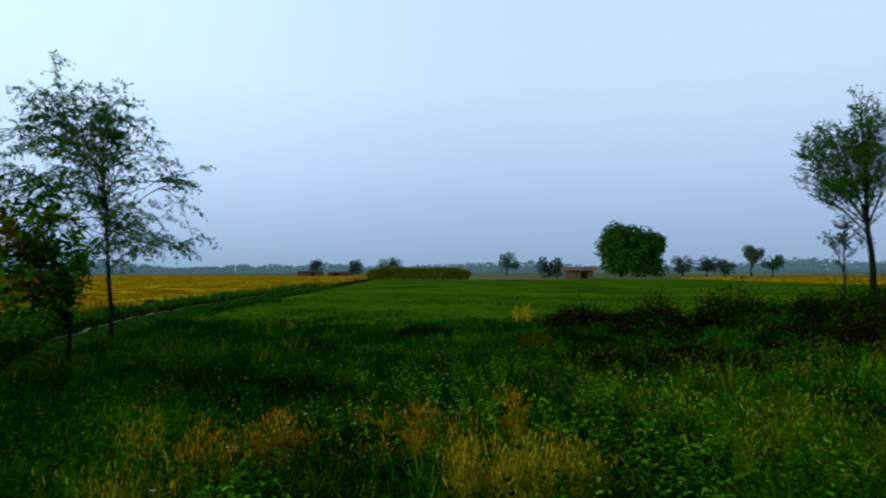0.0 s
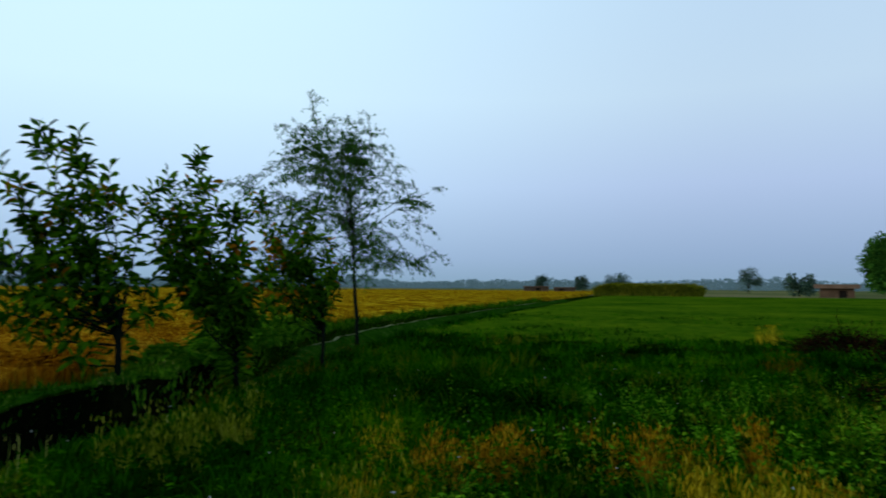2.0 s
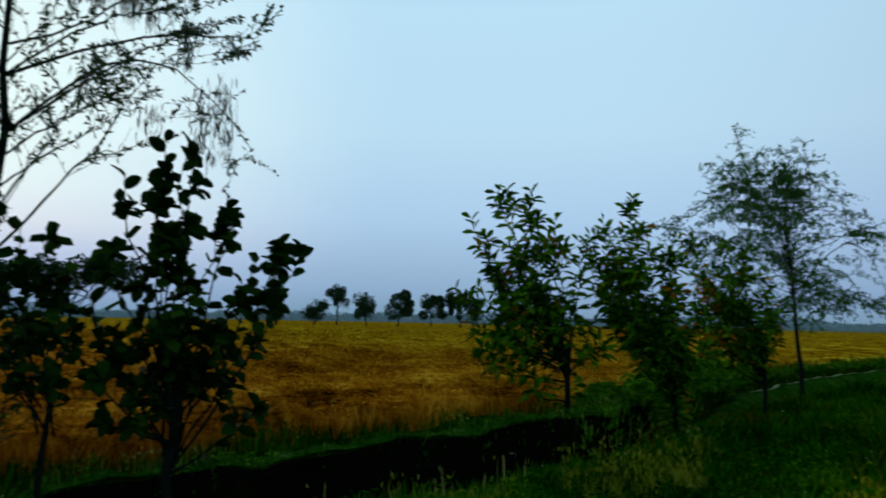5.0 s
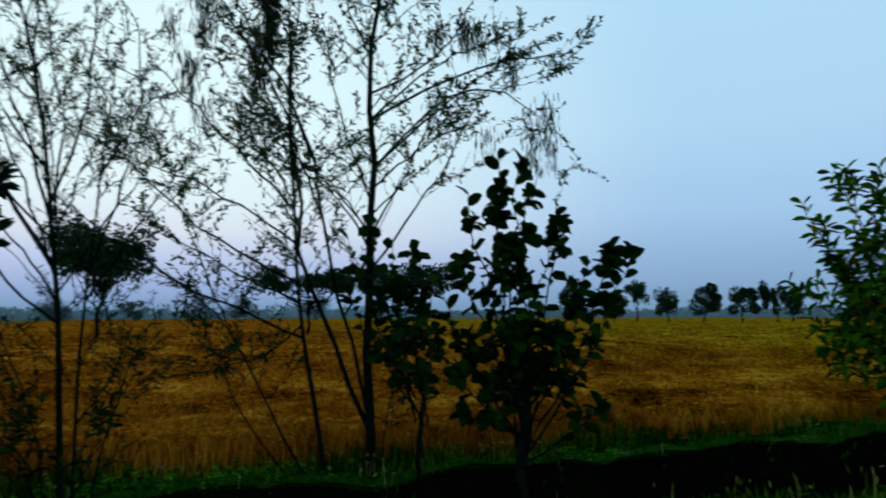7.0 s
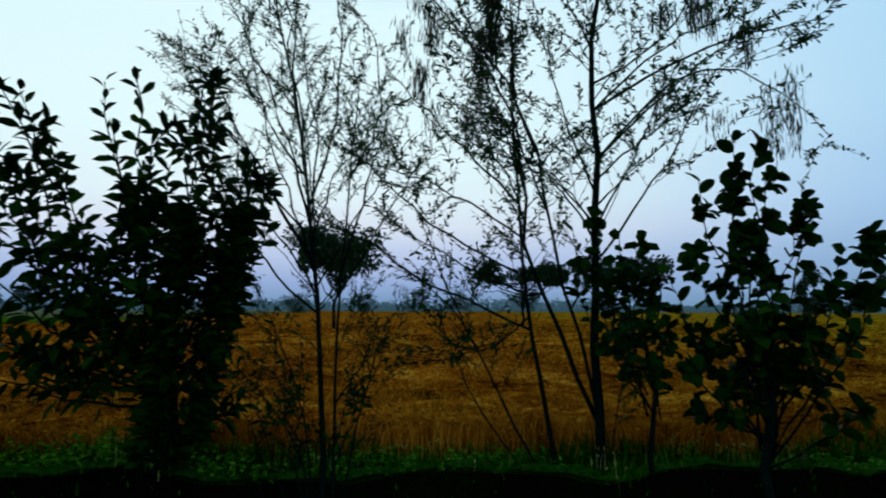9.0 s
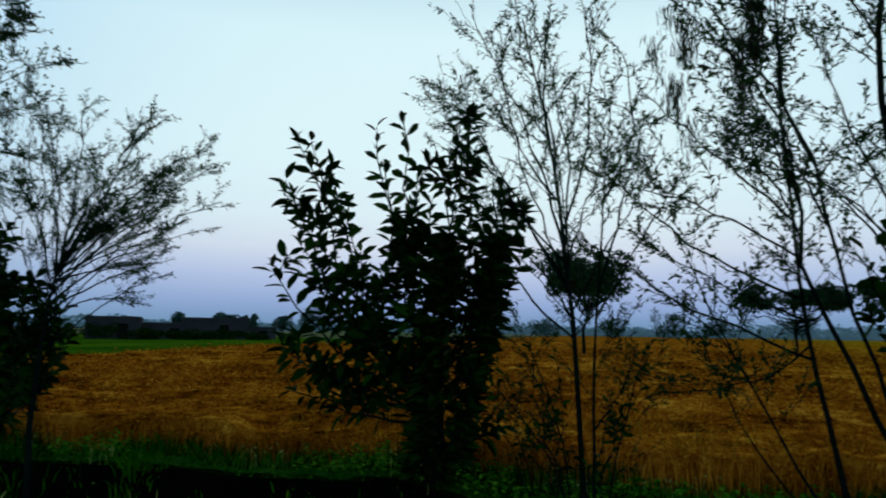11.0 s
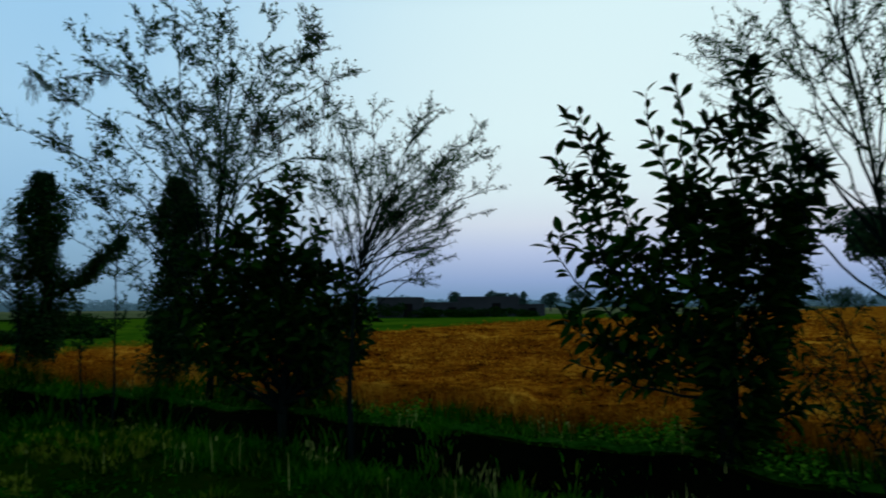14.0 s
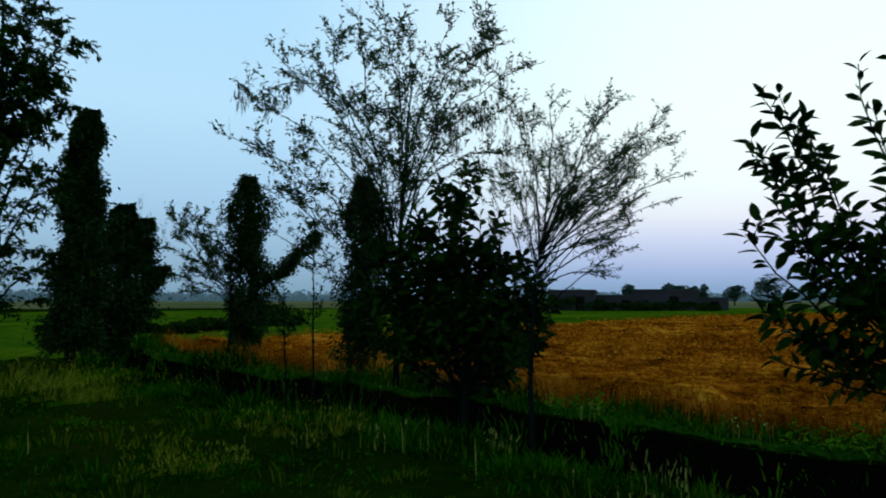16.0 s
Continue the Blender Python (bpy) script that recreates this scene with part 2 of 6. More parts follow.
def tubes(lines, sides=5):
    """Verts and faces of tapered round limbs along (points, radii)."""
    verts, faces, at = [], [], 0
    ang = np.linspace(0, 2 * np.pi, sides, endpoint=False)
    for pts, radii in lines:
        pts = np.asarray(pts, float)
        d = unit(np.gradient(pts, axis=0))
        ref = np.where(np.abs(d[:, 2:3]) > 0.9, [[1.0, 0, 0]], [[0, 0, 1.0]])
        a = unit(np.cross(d, ref))
        b = np.cross(d, a)
        ring = a[:, None] * np.cos(ang)[None, :, None] + b[:, None] * np.sin(ang)[None, :, None]
        verts.append((pts[:, None] + ring * np.asarray(radii)[:, None, None]).reshape(-1, 3))
        n = len(pts)
        for i in range(n - 1):
            for k in range(sides):
                p, q = at + i * sides + k, at + i * sides + (k + 1) % sides
                faces.append((p, q, q + sides, p + sides))
        faces.append(tuple(range(at + (n - 1) * sides, at + n * sides)))
        faces.append(tuple(range(at + sides - 1, at - 1, -1)))
        at += n * sides
    return np.concatenate(verts), faces


def leaves(rng, pos, way, length, width, shape=(0.8, 0.9), droop=0.15, at=(0.33, 0.68), roll=0.55):
    """Folded leaves, each from pos along way; length and width may vary leaf by leaf."""
    pos, way = np.asarray(pos, float), unit(way)
    n = len(pos)
    length = np.broadcast_to(length, n)[:, None] * rng.uniform(0.75, 1.2, (n, 1))
    width = np.broadcast_to(width, n)[:, None] * rng.uniform(0.8, 1.15, (n, 1))
    side = unit(np.cross(way, rng.normal(size=(n, 3)) * roll + [0, 0, 1.0]))
    up = np.cross(side, way)
    down = np.array([0, 0, -1.0])
    b = pos
    tip = pos + way * length + down * droop * length
    m1, m2 = pos + way * length * at[0], pos + way * length * at[1] + down * droop * 0.4 * length
    lift = up * width * 0.22
    l1, r1 = m1 + side * width * 0.5 * shape[0] + lift, m1 - side * width * 0.5 * shape[0] + lift
    l2, r2 = m2 + side * width * 0.5 * shape[1] + lift, m2 - side * width * 0.5 * shape[1] + lift
    verts = np.stack([b, l1, l2, tip, r2, r1], 1).reshape(-1, 3)
    k = np.arange(n)[:, None] * 6
    faces = np.concatenate([k + [0, 3, 2, 1], k + [0, 5, 4, 3]])
    return verts, faces.tolist()


def blades(rng, pos, height, width, lean=0.35, wind=(0, 0)):
    """Bent blades of grass or straw, rooted at pos."""
    pos = np.asarray(pos, float)
    n = len(pos)
    a = rng.uniform(0, 2 * np.pi, n)
    face = np.stack([np.cos(a), np.sin(a), 0 * a], 1)
    b = rng.uniform(0, 2 * np.pi, n)
    bend = np.stack([np.cos(b), np.sin(b), 0 * b], 1) * rng.uniform(0.2, 1, (n, 1)) * lean
    bend[:, :2] += wind
    h = np.broadcast_to(height, n)[:, None] * rng.uniform(0.55, 1.2, (n, 1))
    w = np.broadcast_to(width, n)[:, None]
    up = np.array([0, 0, 1.0])
    mid = pos + up * h * 0.55 + bend * h * 0.35
    tip = pos + up * h * (1 - 0.3 * lean) + bend * h
    verts = np.stack([pos - face * w * 0.5, pos + face * w * 0.5, mid + face * w * 0.45, mid - face * w * 0.45, tip], 1).reshape(-1, 3)
    k = np.arange(n)[:, None] * 5
    return verts, (k + [0, 1, 2, 3]).tolist() + (k + [3, 2, 4]).tolist()


def join(*pieces):
    verts, faces, at = [], [], 0
    for v, f in pieces:
        verts.append(v)
        faces += [tuple(np.add(x, at)) for x in f] if at else [tuple(x) for x in f]
        at += len(v)
    return np.concatenate(verts), faces


def bent(rng, base, tip, bow=(0, 0, 0), n=7, shake=0.03):
    """A limb from base to tip, bowed aside in its middle, with small kinks."""
    s = np.linspace(0, 1, n)[:, None]
    base, tip = np.asarray(base, float), np.asarray(tip, float)
    far = np.linalg.norm(tip - base)
    kinks = rng.normal(size=(n, 3)) * shake * far * np.sin(s * np.pi * 0.9)
    return base + (tip - base) * s + np.asarray(bow, float) * np.sin(s * np.pi) + kinks


def along(line, s):
    """Place and direction at the share s of a limb."""
    x = s * (len(line) - 1)
    i = min(int(x), len(line) - 2)
    return line[i] + (line[i + 1] - line[i]) * (x - i), unit(line[i + 1] - line[i])


def shoots(rng, line, count, length, start=0.3, rise=0.5, open_=0.9, droop=0.0, n=5, ahead=0.6, fade=0.55):
    """Side limbs of a limb."""
    out = []
    for s in np.sort(rng.uniform(start, 1.0, count)):
        p, d = along(line, s)
        a = rng.uniform(0, 2 * np.pi)
        aside = np.array([math.cos(a), math.sin(a), 0]) * open_
        way = unit(d * ahead + aside + [0, 0, rise * rng.uniform(0.3, 1.2)])
        long = length * rng.uniform(0.45, 1.1) * (1.1 - fade * s)
        tip = p + way * long - np.array([0, 0, droop * long * rng.uniform(0.3, 1)])
        out.append(bent(rng, p, tip, (0, 0, droop * long * 0.35), n, 0.025))
    return out


def taper(line, r0, r1):
    return line, np.linspace(r0, r1, len(line))


def plant(name, at, label, category, group, wood, crown, more=(), big=()):
    """A tree or shrub: an Empty at its foot with its stems, its crown and further parts. Limbs and leaves are in world places."""
    ob = thing(name, at, label, category, group)
    shift = -np.asarray(at, float)
    for part_name, lines, mat, sides in wood:
        if lines:
            v, f = tubes(lines, sides)
            o = part(part_name, mesh_from(part_name, v + shift, f, mat, True), ob)
            if part_name in ("branchwork", "brushwood"):
                tagged(o, kind="stuff")
    for part_name, (v, f), mat, text in (crown, *more):
        tagged(part(part_name, mesh_from(part_name, v + shift, f, mat), ob, text), kind="stuff")
    return ob


# ---- the lie of the land ----
CREST = np.array([(-3000, -2.0), (-60, -2.0), (-16, -2.3), (-12.5, -2.9), (-10, -3.9), (-7, -4.6), (-4, -5.0), (-2, -5.2), (1, -5.5), (4, -5.85), (7, -6.15), (10, -6.9), (13, -7.6), (18, -8.6), (26, -9.3), (54, -10.4), (120, -12.5), (3000, -12.5)])


def crest(y):
    """The bund's front edge, along the ditch."""
    wave = 0.06 * np.sin(1.9 * np.asarray(y)) + 0.045 * np.sin(4.3 * np.asarray(y) + 1) + 0.025 * np.sin(9.7 * np.asarray(y))
    return np.interp(y, CREST[:, 0], CREST[:, 1]) + wave * np.clip((15 - np.asarray(y)) / 4, 0, 1) * (np.asarray(y) > -60)


def wob(x, y, scale, seed=0.0):
    """Smooth roughness of about -1 to 1."""
    x, y = np.asarray(x) / scale + seed * 7.3, np.asarray(y) / scale - seed * 3.1
    return (np.sin(x * 1.7 + 2.1 * np.sin(y * 0.9 + seed)) + np.sin(y * 2.3 + 1.7 * np.sin(x * 1.1)) + 0.6 * np.sin(3.9 * x + 2.7 * y) + 0.5 * np.sin(5.3 * y - 3.1 * x)) / 3.1


def land(x, y):
    x, y = np.asarray(x, float), np.asarray(y, float)
    u = x - crest(y)
    z = np.interp(u, [-60, -2.2, -1.2, -0.75, -0.15, 0.0, 0.13, 0.6, 0.9, 1.4, 3, 60], [0.02, 0.06, 0.12, 0.27, 0.32, 0.28, -0.16, -0.2, 0.0, 0.05, 0.0, 0.0])
    near = np.clip(1.3 - np.abs(y) / 70, 0.35, 1) * np.exp(-np.maximum(np.abs(y) - 60, 0) / 60)
    flat = np.exp(-np.maximum(np.hypot(x, y) - 25, 0) / 20)
    return z * near + (0.06 * wob(x, y, 0.9, 2) + 0.025 * wob(x, y, 0.33, 3) + 0.07 * wob(x, y, 0.6, 11) * np.clip((-3 - y) / 2, 0, 1) * np.clip(u - 1, 0, 1)) * flat


def spread(step, near, far, grow=1.14):
    out, x = list(np.arange(0, near, step)), near
    while x < far:
        out.append(x)
        step *= grow
        x += step
    return out + [far]


def sheet(name, us, ys, height, mat, label, category, keep=None):
    """A ground sheet over offsets us from the bund's edge and places ys along it."""
    us, ys = np.asarray(us), np.asarray(ys)
    gy, gu = np.meshgrid(ys, us, indexing="ij")
    gx = gu + crest(gy)
    if keep:
        gx, gy = keep(gx, gy)
    gz = height(gx, gy)
    verts = np.stack([gx, gy, gz], -1).reshape(-1, 3)
    w = len(us)
    i = (np.arange(len(ys) - 1)[:, None] * w + np.arange(w - 1)).ravel()
    faces = np.stack([i, i + 1, i + w + 1, i + w], 1).tolist()
    ob = new(name, mesh_from(name, verts, faces, mat, True))
    return tagged(ob, label, category, kind="structure")


u_axis = sorted({-round(v, 3) for v in spread(0.1, 2.4, 2900)} | {round(v, 3) for v in spread(0.1, 2.4, 2900)})
y_axis = sorted({-round(v, 3) for v in spread(0.16, 20, 2900)} | {round(v, 3) for v in spread(0.16, 20, 2900)})
sheet("ground", u_axis, y_axis, land, M_GROUND, "dark grassy field ground with a ditch and bund", "ground")


# near-black sheet just above the ground along the ditch
sheet("ditch", [u for u in u_axis if -0.05 <= u <= 0.86], [y for y in y_axis if -26 < y < 9], lambda x, y: land(x, y) + 0.012, M_DITCH, "near-black ditch below the bund", "ditch")


M_MOSS = material("mossy_bank", [(0.34, (0.002, 0.018, 0.0006)), (0.47, (0.01, 0.055, 0.002)), (0.6, (0.022, 0.08, 0.005)), (0.68, (0.11, 0.16, 0.04))], 1.0, 3.0, 22.0, 0.9, 0.0, 0.6, 0.0)
sheet("bund_edge", np.linspace(-0.13, -0.02, 4), [y for y in y_axis if -26 < y < 13], lambda x, y: land(x, y) + 0.03 + 0.035 * wob(x, y, 0.16, 8), M_MOSS, "mossy crumbling top edge of the bund", "bank")
sheet("ditch_lip", np.linspace(0.84, 1.12, 4), [y for y in y_axis if -26 < y < 9], lambda x, y: land(x, y) + 0.03 + 0.05 * wob(x, y, 0.22, 9), M_MOSS, "mossy crumbling near lip of the ditch", "bank")


M_PATH = material("pale_channel_edge", [(0.36, (0.04, 0.09, 0.02)), (0.6, (0.26, 0.29, 0.12))], 1.0, 1.2, 12.0, 0.4, 0.0, 0.4, 0.0)
channel_y = [y for y in y_axis if 8.5 < y < 76]


def channel_top(x, y):
    """The near bank of the field channel: a low ridge that runs beside the bund."""
    u = x - crest(y)
    ridge = np.interp(u, [0.1, 0.3, 0.42, 0.52, 0.64, 0.95], [-0.14, 0.17, 0.25, 0.25, 0.18, -0.02])
    fade = np.clip((y - 8.5) / 4, 0, 1)
    return land(x, y) * (1 - fade) - 0.02 + fade * ridge + 0.03 * wob(x, y, 0.5, 4) * fade


sheet("channel_bank", np.linspace(0.08, 0.98, 12), channel_y, channel_top, M_MOSS, "grassy low bank of the field channel", "bank")
sheet("channel_edge", np.linspace(0.41, 0.51, 3), [y for y in channel_y if y > 12.5], lambda x, y: channel_top(x, y) + 0.012 + 0.02 * wob(x, y, 0.8, 4), M_PATH, "narrow pale earthen edge of the field channel", "channel edge")


def wheat_end(x):
    return np.interp(x, [-240, -95, -36, -19, -5, 10], [-60, -38, -30.5, -24.3, -20, -18])


def wheat_top(x, y):
    u = x - crest(y)
    lodged = 0.1 * wob(x, y, 2.3, 4) * wob(x, y, 0.9, 15) + 0.08 * wob(x, y * 0.55, 0.8, 5) + 0.04 * wob(x, y, 0.3, 6)
    edge = np.clip((-u - np.interp(y, [1, 4], [1.4, 1.0]) - 0.15 * wob(x, y, 0.6, 18)) / 0.25, 0, 1)
    gap = np.clip((wob(x * 1.2, y * 0.6, 2.3, 12) + 0.6 * wob(x, y * 0.6, 5.1, 14) - 0.7) / 0.2, 0, 1) * np.clip((-u - 1.5) / 1.0, 0, 1)
    return land(x, y) + (0.36 + lodged * np.exp(-np.hypot(x, y) / 60) - 0.2 * gap) * edge - 0.02 * (1 - edge)


def wheat_keep(x, y):
    low = wheat_end(x)
    return x, np.maximum(y, low)


wheat_u = [-0.95 - v for v in reversed(spread(0.22, 14, 260, 1.1))]
wheat_y = sorted({-round(v, 3) for v in spread(0.25, 24, 66, 1.1)} | {round(v, 3) for v in spread(0.25, 22, 190, 1.1)})
sheet("wheat_field", wheat_u, wheat_y, wheat_top, M_WHEAT_TOP, "ripe golden wheat field behind the ditch", "wheat field", wheat_keep)


def crop_top(x, y):
    edge = np.clip(np.minimum((y - 19.0 + 1.3 * wob(x, y, 2.6, 16)) / 4, (x - crest(y) - 1.25) / 1.5), -0.2, 1)
    return land(x, y) + 0.16 * edge + 0.03 * wob(x, y, 1.5, 7) + 0.02 * wob(x, y, 0.4, 8)


crop_u = spread(0.35, 14, 46, 1.1)
crop_y = spread(0.35, 20, 88, 1.1)
sheet("crop_field", [1.2 + v for v in crop_u], [17.5 + v for v in crop_y], crop_top, M_CROP, "smooth young green crop field", "crop field")
sheet("far_crop_field", [-v for v in reversed(spread(2, 60, 90, 1.2))] + [2 + v for v in spread(2, 20, 60, 1.2)], [-v for v in reversed(spread(1.5, 30, 60, 1.2))],
      lambda x, y: land(x, y) + 0.14 * np.clip((wheat_end(x) - 0.9 - y) / 2, -0.1, 1) + 0.03 * wob(x, y, 2.5, 7), M_CROP, "green crop field beyond the wheat", "crop field", lambda x, y: (x, y + wheat_end(x) - 0.6))
sheet("far_wheat_strip", [52 + v for v in spread(2, 80, 120, 1.2)], [62 + v for v in spread(2, 50, 60, 1.2)], lambda x, y: land(x, y) + 0.3 * np.clip(np.minimum(y - 62.2, x - crest(y) - 52.3) / 3, -0.1, 1) + 0.04 * wob(x, y, 2.5, 9), M_WHEAT_TOP, "far yellow wheat strip by the horizon", "wheat field")

# ---- distance ----
M_FIELDS = material("far_fields", [(0.36, (0.07, 0.1, 0.03)), (0.5, (0.13, 0.14, 0.05)), (0.64, (0.24, 0.2, 0.09))], 1.0, 0.012, 0.2, 0.0, 0.0, 0.3, 0.0)
ang, rad = np.linspace(0, 2 * np.pi, 121), np.array([113, 150, 205, 260, 340, 500, 900, 1700, 2800])
verts = np.stack([np.outer(rad, np.cos(ang)), np.outer(rad, np.sin(ang)), np.full((len(rad), len(ang)), 0.06)], -1).reshape(-1, 3)
i = (np.arange(len(rad) - 1)[:, None] * len(ang) + np.arange(len(ang) - 1)).ravel()
tagged(new("far_fields", mesh_from("far_fields", verts, np.stack([i, i + len(ang), i + len(ang) + 1, i + 1], 1).tolist(), M_FIELDS)), "pale stubble and green fields towards the horizon", "fields", kind="structure")
rng = np.random.default_rng(11)
pos, way = [], []
for a in np.arange(-60, 215, 0.3):
    a += rng.uniform(-0.15, 0.15)
    lush = 0.5 + 0.5 * wob(a, 0, 5, 1)
    tall, wide = 1.9 + (1.6 + 8.0 * lush**1.4) * rng.uniform(0.3, 1), rng.uniform(3.0, 8)
    c = np.array([-math.sin(radians(a)), math.cos(radians(a)), 0]) * (430 + 50 * rng.uniform(-1, 1))
    p = unit(rng.normal(size=(90, 3))) * rng.uniform(0.2, 1, (90, 1)) ** 0.5
    pos.append(c + [0, 0, tall * 0.5] + p * [wide, wide, tall * 0.5])
    way.append(p + rng.normal(size=p.shape) * 0.5)
pos, way = np.concatenate(pos), np.concatenate(way)
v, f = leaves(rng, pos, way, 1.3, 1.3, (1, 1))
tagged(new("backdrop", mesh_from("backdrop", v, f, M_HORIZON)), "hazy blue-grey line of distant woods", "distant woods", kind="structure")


def far_tree(name, x, y, tall, wide, base, label, group, seed, lumps=9, size=0.42, flat=0.0, count=1100, mat=None, trunk=0.16, lean=0.0):
    """A field tree seen from afar: forked trunk and a crown of uneven clumps between the heights base and tall."""
    r = np.random.default_rng(seed)
    z0 = float(land(x, y))
    foot = np.array([x, y, z0])
    mid = (base + tall) / 2
    main = bent(r, foot - [0, 0, 0.1], foot + [lean, lean * 0.5, mid], (0, 0, 0), 7, 0.03)
    limbs, pos, way = [taper(main, trunk, trunk * 0.35)], [], []
    for k in range(lumps):
        a = r.uniform(0, 2 * np.pi)
        out = wide / 2 * math.sqrt(r.uniform(0.02, 1)) * (0.86 if flat else 0.74)
        h = r.uniform(base + (tall - base) * 0.18, tall - (tall - base) * 0.16 * (1 + (0 if flat else out / wide)))
        c = foot + [lean + math.cos(a) * out, lean * 0.5 + math.sin(a) * out, h]
        p, _ = along(main, r.uniform(0.35, 0.95))
        limbs.append(taper(bent(r, p, c, (0, 0, -0.05 * wide), 5, 0.05), trunk * 0.4, trunk * 0.1))
        n = count // lumps
        ball = unit(r.normal(size=(n, 3))) * r.uniform(0.25, 1, (n, 1)) ** 0.5
        rad = np.array([wide * 0.2, wide * 0.2, min((tall - base) * 0.3, wide * 0.2)]) * r.uniform(0.4, 1.4) * ([0.6, 0.6, 0.95] if flat else [1, 1, 1])
        pos.append(c + ball * rad)
        way.append(ball + r.normal(size=(n, 3)) * 0.6)
    v, f = leaves(r, np.concatenate(pos), np.concatenate(way), size, size * 0.6, (0.9, 0.9))
    return plant(name, foot, label, "tree", group, [("trunk", limbs, M_BARK, 5)], ("crown", (v, f), mat or M_FAR, ""))


FAR_TREES = "field trees in the distance"
far_tree("field_tree", 36.9, 144, 11.7, 9.6, 0.1, "large rounded dark green tree standing in the fields", FAR_TREES, 1, 46, 0.6, 0, 15000, M_LEAF_FRONT_LIT, 0.35)
far_tree("field_tree", 42.4, 146, 10.8, 8.4, 0.1, "large rounded dark green tree beside its twin", FAR_TREES, 2, 40, 0.6, 0, 12000, M_LEAF_FRONT_LIT, 0.35)
for x, y, tall, wide, base, seed, many in (
    (18.4, 199, 6.5, 8, 0.8, 3, 900), (19.6, 128.5, 4.0, 5.5, 0.3, 4, 900), (55.4, 160.7, 4.6, 5, 0.8, 5, 700), (56.5, 149, 4.2, 5, 1.0, 6, 700), (60, 148, 3.6, 4, 0.8, 7, 500),
    (52.7, 118.8, 5.6, 4.2, 2.6, 8, 600), (68.6, 144.6, 4.6, 5.0, 1.6, 9, 600), (-23.3, 188.6, 4.4, 5.5, 0.6, 10, 800), (-15.3, 199.4, 5.6, 7.5, 0.6, 11, 900), (-31, 170, 4.5, 3.5, 0.6, 12, 500),
):
    far_tree("field_tree", x, y, tall, wide, base, "small green field tree near the horizon, paled by painted haze", FAR_TREES, seed, 14, 0.4, 0, int(many * 1.8), M_FAR_HAZED)
for x, y, tall, wide, base, seed, many, flat in (
    (-108.8, 50.6, 8.3, 6.0, 4.2, 21, 900, 1), (-113, 64.3, 7.4, 4.6, 4.4, 22, 700, 1), (-114.4, 60.5, 4.8, 5.0, 1.6, 23, 700, 0), (-105.8, 66.4, 6.4, 5.0, 1.6, 24, 800, 0),
    (-94.6, 65.3, 6.6, 5.4, 1.9, 25, 1500, 0), (-98.3, 75.0, 6.4, 6.0, 1.8, 26, 1200, 0), (-96, 80.0, 6.8, 5.0, 1.8, 27, 1000, 0), (-99.2, 85.5, 6.2, 4.0, 1.2, 28, 700, 0), (-117.7, 54.7, 4.6, 4.0, 1.0, 29, 600, 0),
):
    far_tree("field_tree", x, y, tall, wide * 0.95, base * 0.8, "dark scattered tree at the wheat field's far side", FAR_TREES, seed, 8 + seed % 5 * 2, 0.4, flat or seed % 3 == 0, int(many * 2.2), None, 0.16, 0.5 * math.sin(seed * 2.3))
far_tree("umbrella_tree", -36.5, -8.4, 5.8, 5.6, 3.3, "umbrella-crowned tree on a thin forked trunk in the wheat", FAR_TREES, 31, 40, 0.22, 1, 5200, None, 0.11)
far_tree("umbrella_tree", -42.0, 1.9, 4.2, 6.6, 2.9, "low flat-crowned tree standing in the wheat", FAR_TREES, 32, 28, 0.24, 1, 3400, None, 0.1)
far_tree("umbrella_tree", -41.5, 7.2, 4.4, 6.6, 2.8, "low flat-crowned tree standing in the wheat", FAR_TREES, 33, 28, 0.24, 1, 3400, None, 0.1)
for x, y, tall, wide, base, seed in ((-79.6, -76.8, 3.9, 2.6, 0.5, 41), (-82, -66.5, 3.9, 2.8, 0.8, 42), (-84, -72.2, 3.7, 3.0, 0.6, 43), (-125, -84, 6.2, 6.0, 2.0, 44), (-129.6, -94.8, 4.8, 4.0, 1.0, 45), (-179, -17, 7.4, 8.0, 0.8, 46), (-178, -30, 5.6, 8.0, 0.5, 47), (-172, -5, 5.5, 9, 0.5, 48), (-176, 12, 6.5, 8, 0.5, 49), (-180, -48, 5.5, 9, 0.5, 50), (-80.5, -68.3, 3.6, 2.6, 0.4, 51)):
    far_tree("field_tree", x, y, tall, wide, base, "hazy tree beyond the wheat field", FAR_TREES, seed, 12, 0.4, 0, 1500, M_FAR_HAZED)

for x, y, tall, wide, seed in ((-53.5, -63.5, 1.9, 5.5, 61), (-56.2, -59.2, 1.5, 5.0, 62), (-60.5, -57.8, 1.3, 5.0, 63), (-64.0, -56.0, 1.4, 4.6, 64), (-66.6, -53.4, 1.2, 4.4, 65), (-49.5, -66.0, 1.7, 5.5, 66), (-7.0, -31.5, 0.5, 3.0, 67), (-4.6, -29.0, 0.4, 2.6, 68), (-10.5, -34.0, 0.55, 3.4, 69), (-2.6, -27.0, 0.4, 2.6, 70), (-14.0, -46.0, 1.1, 4.0, 71), (-6.5, -52.0, 1.1, 4.0, 72)):
    far_tree("field_bush", x, y, tall, wide, 0.15, "low dark bush at the edge of the green crop field", "bushes round the farm", seed, 9, 0.25, 0, 1300, M_LEAF, 0.05)

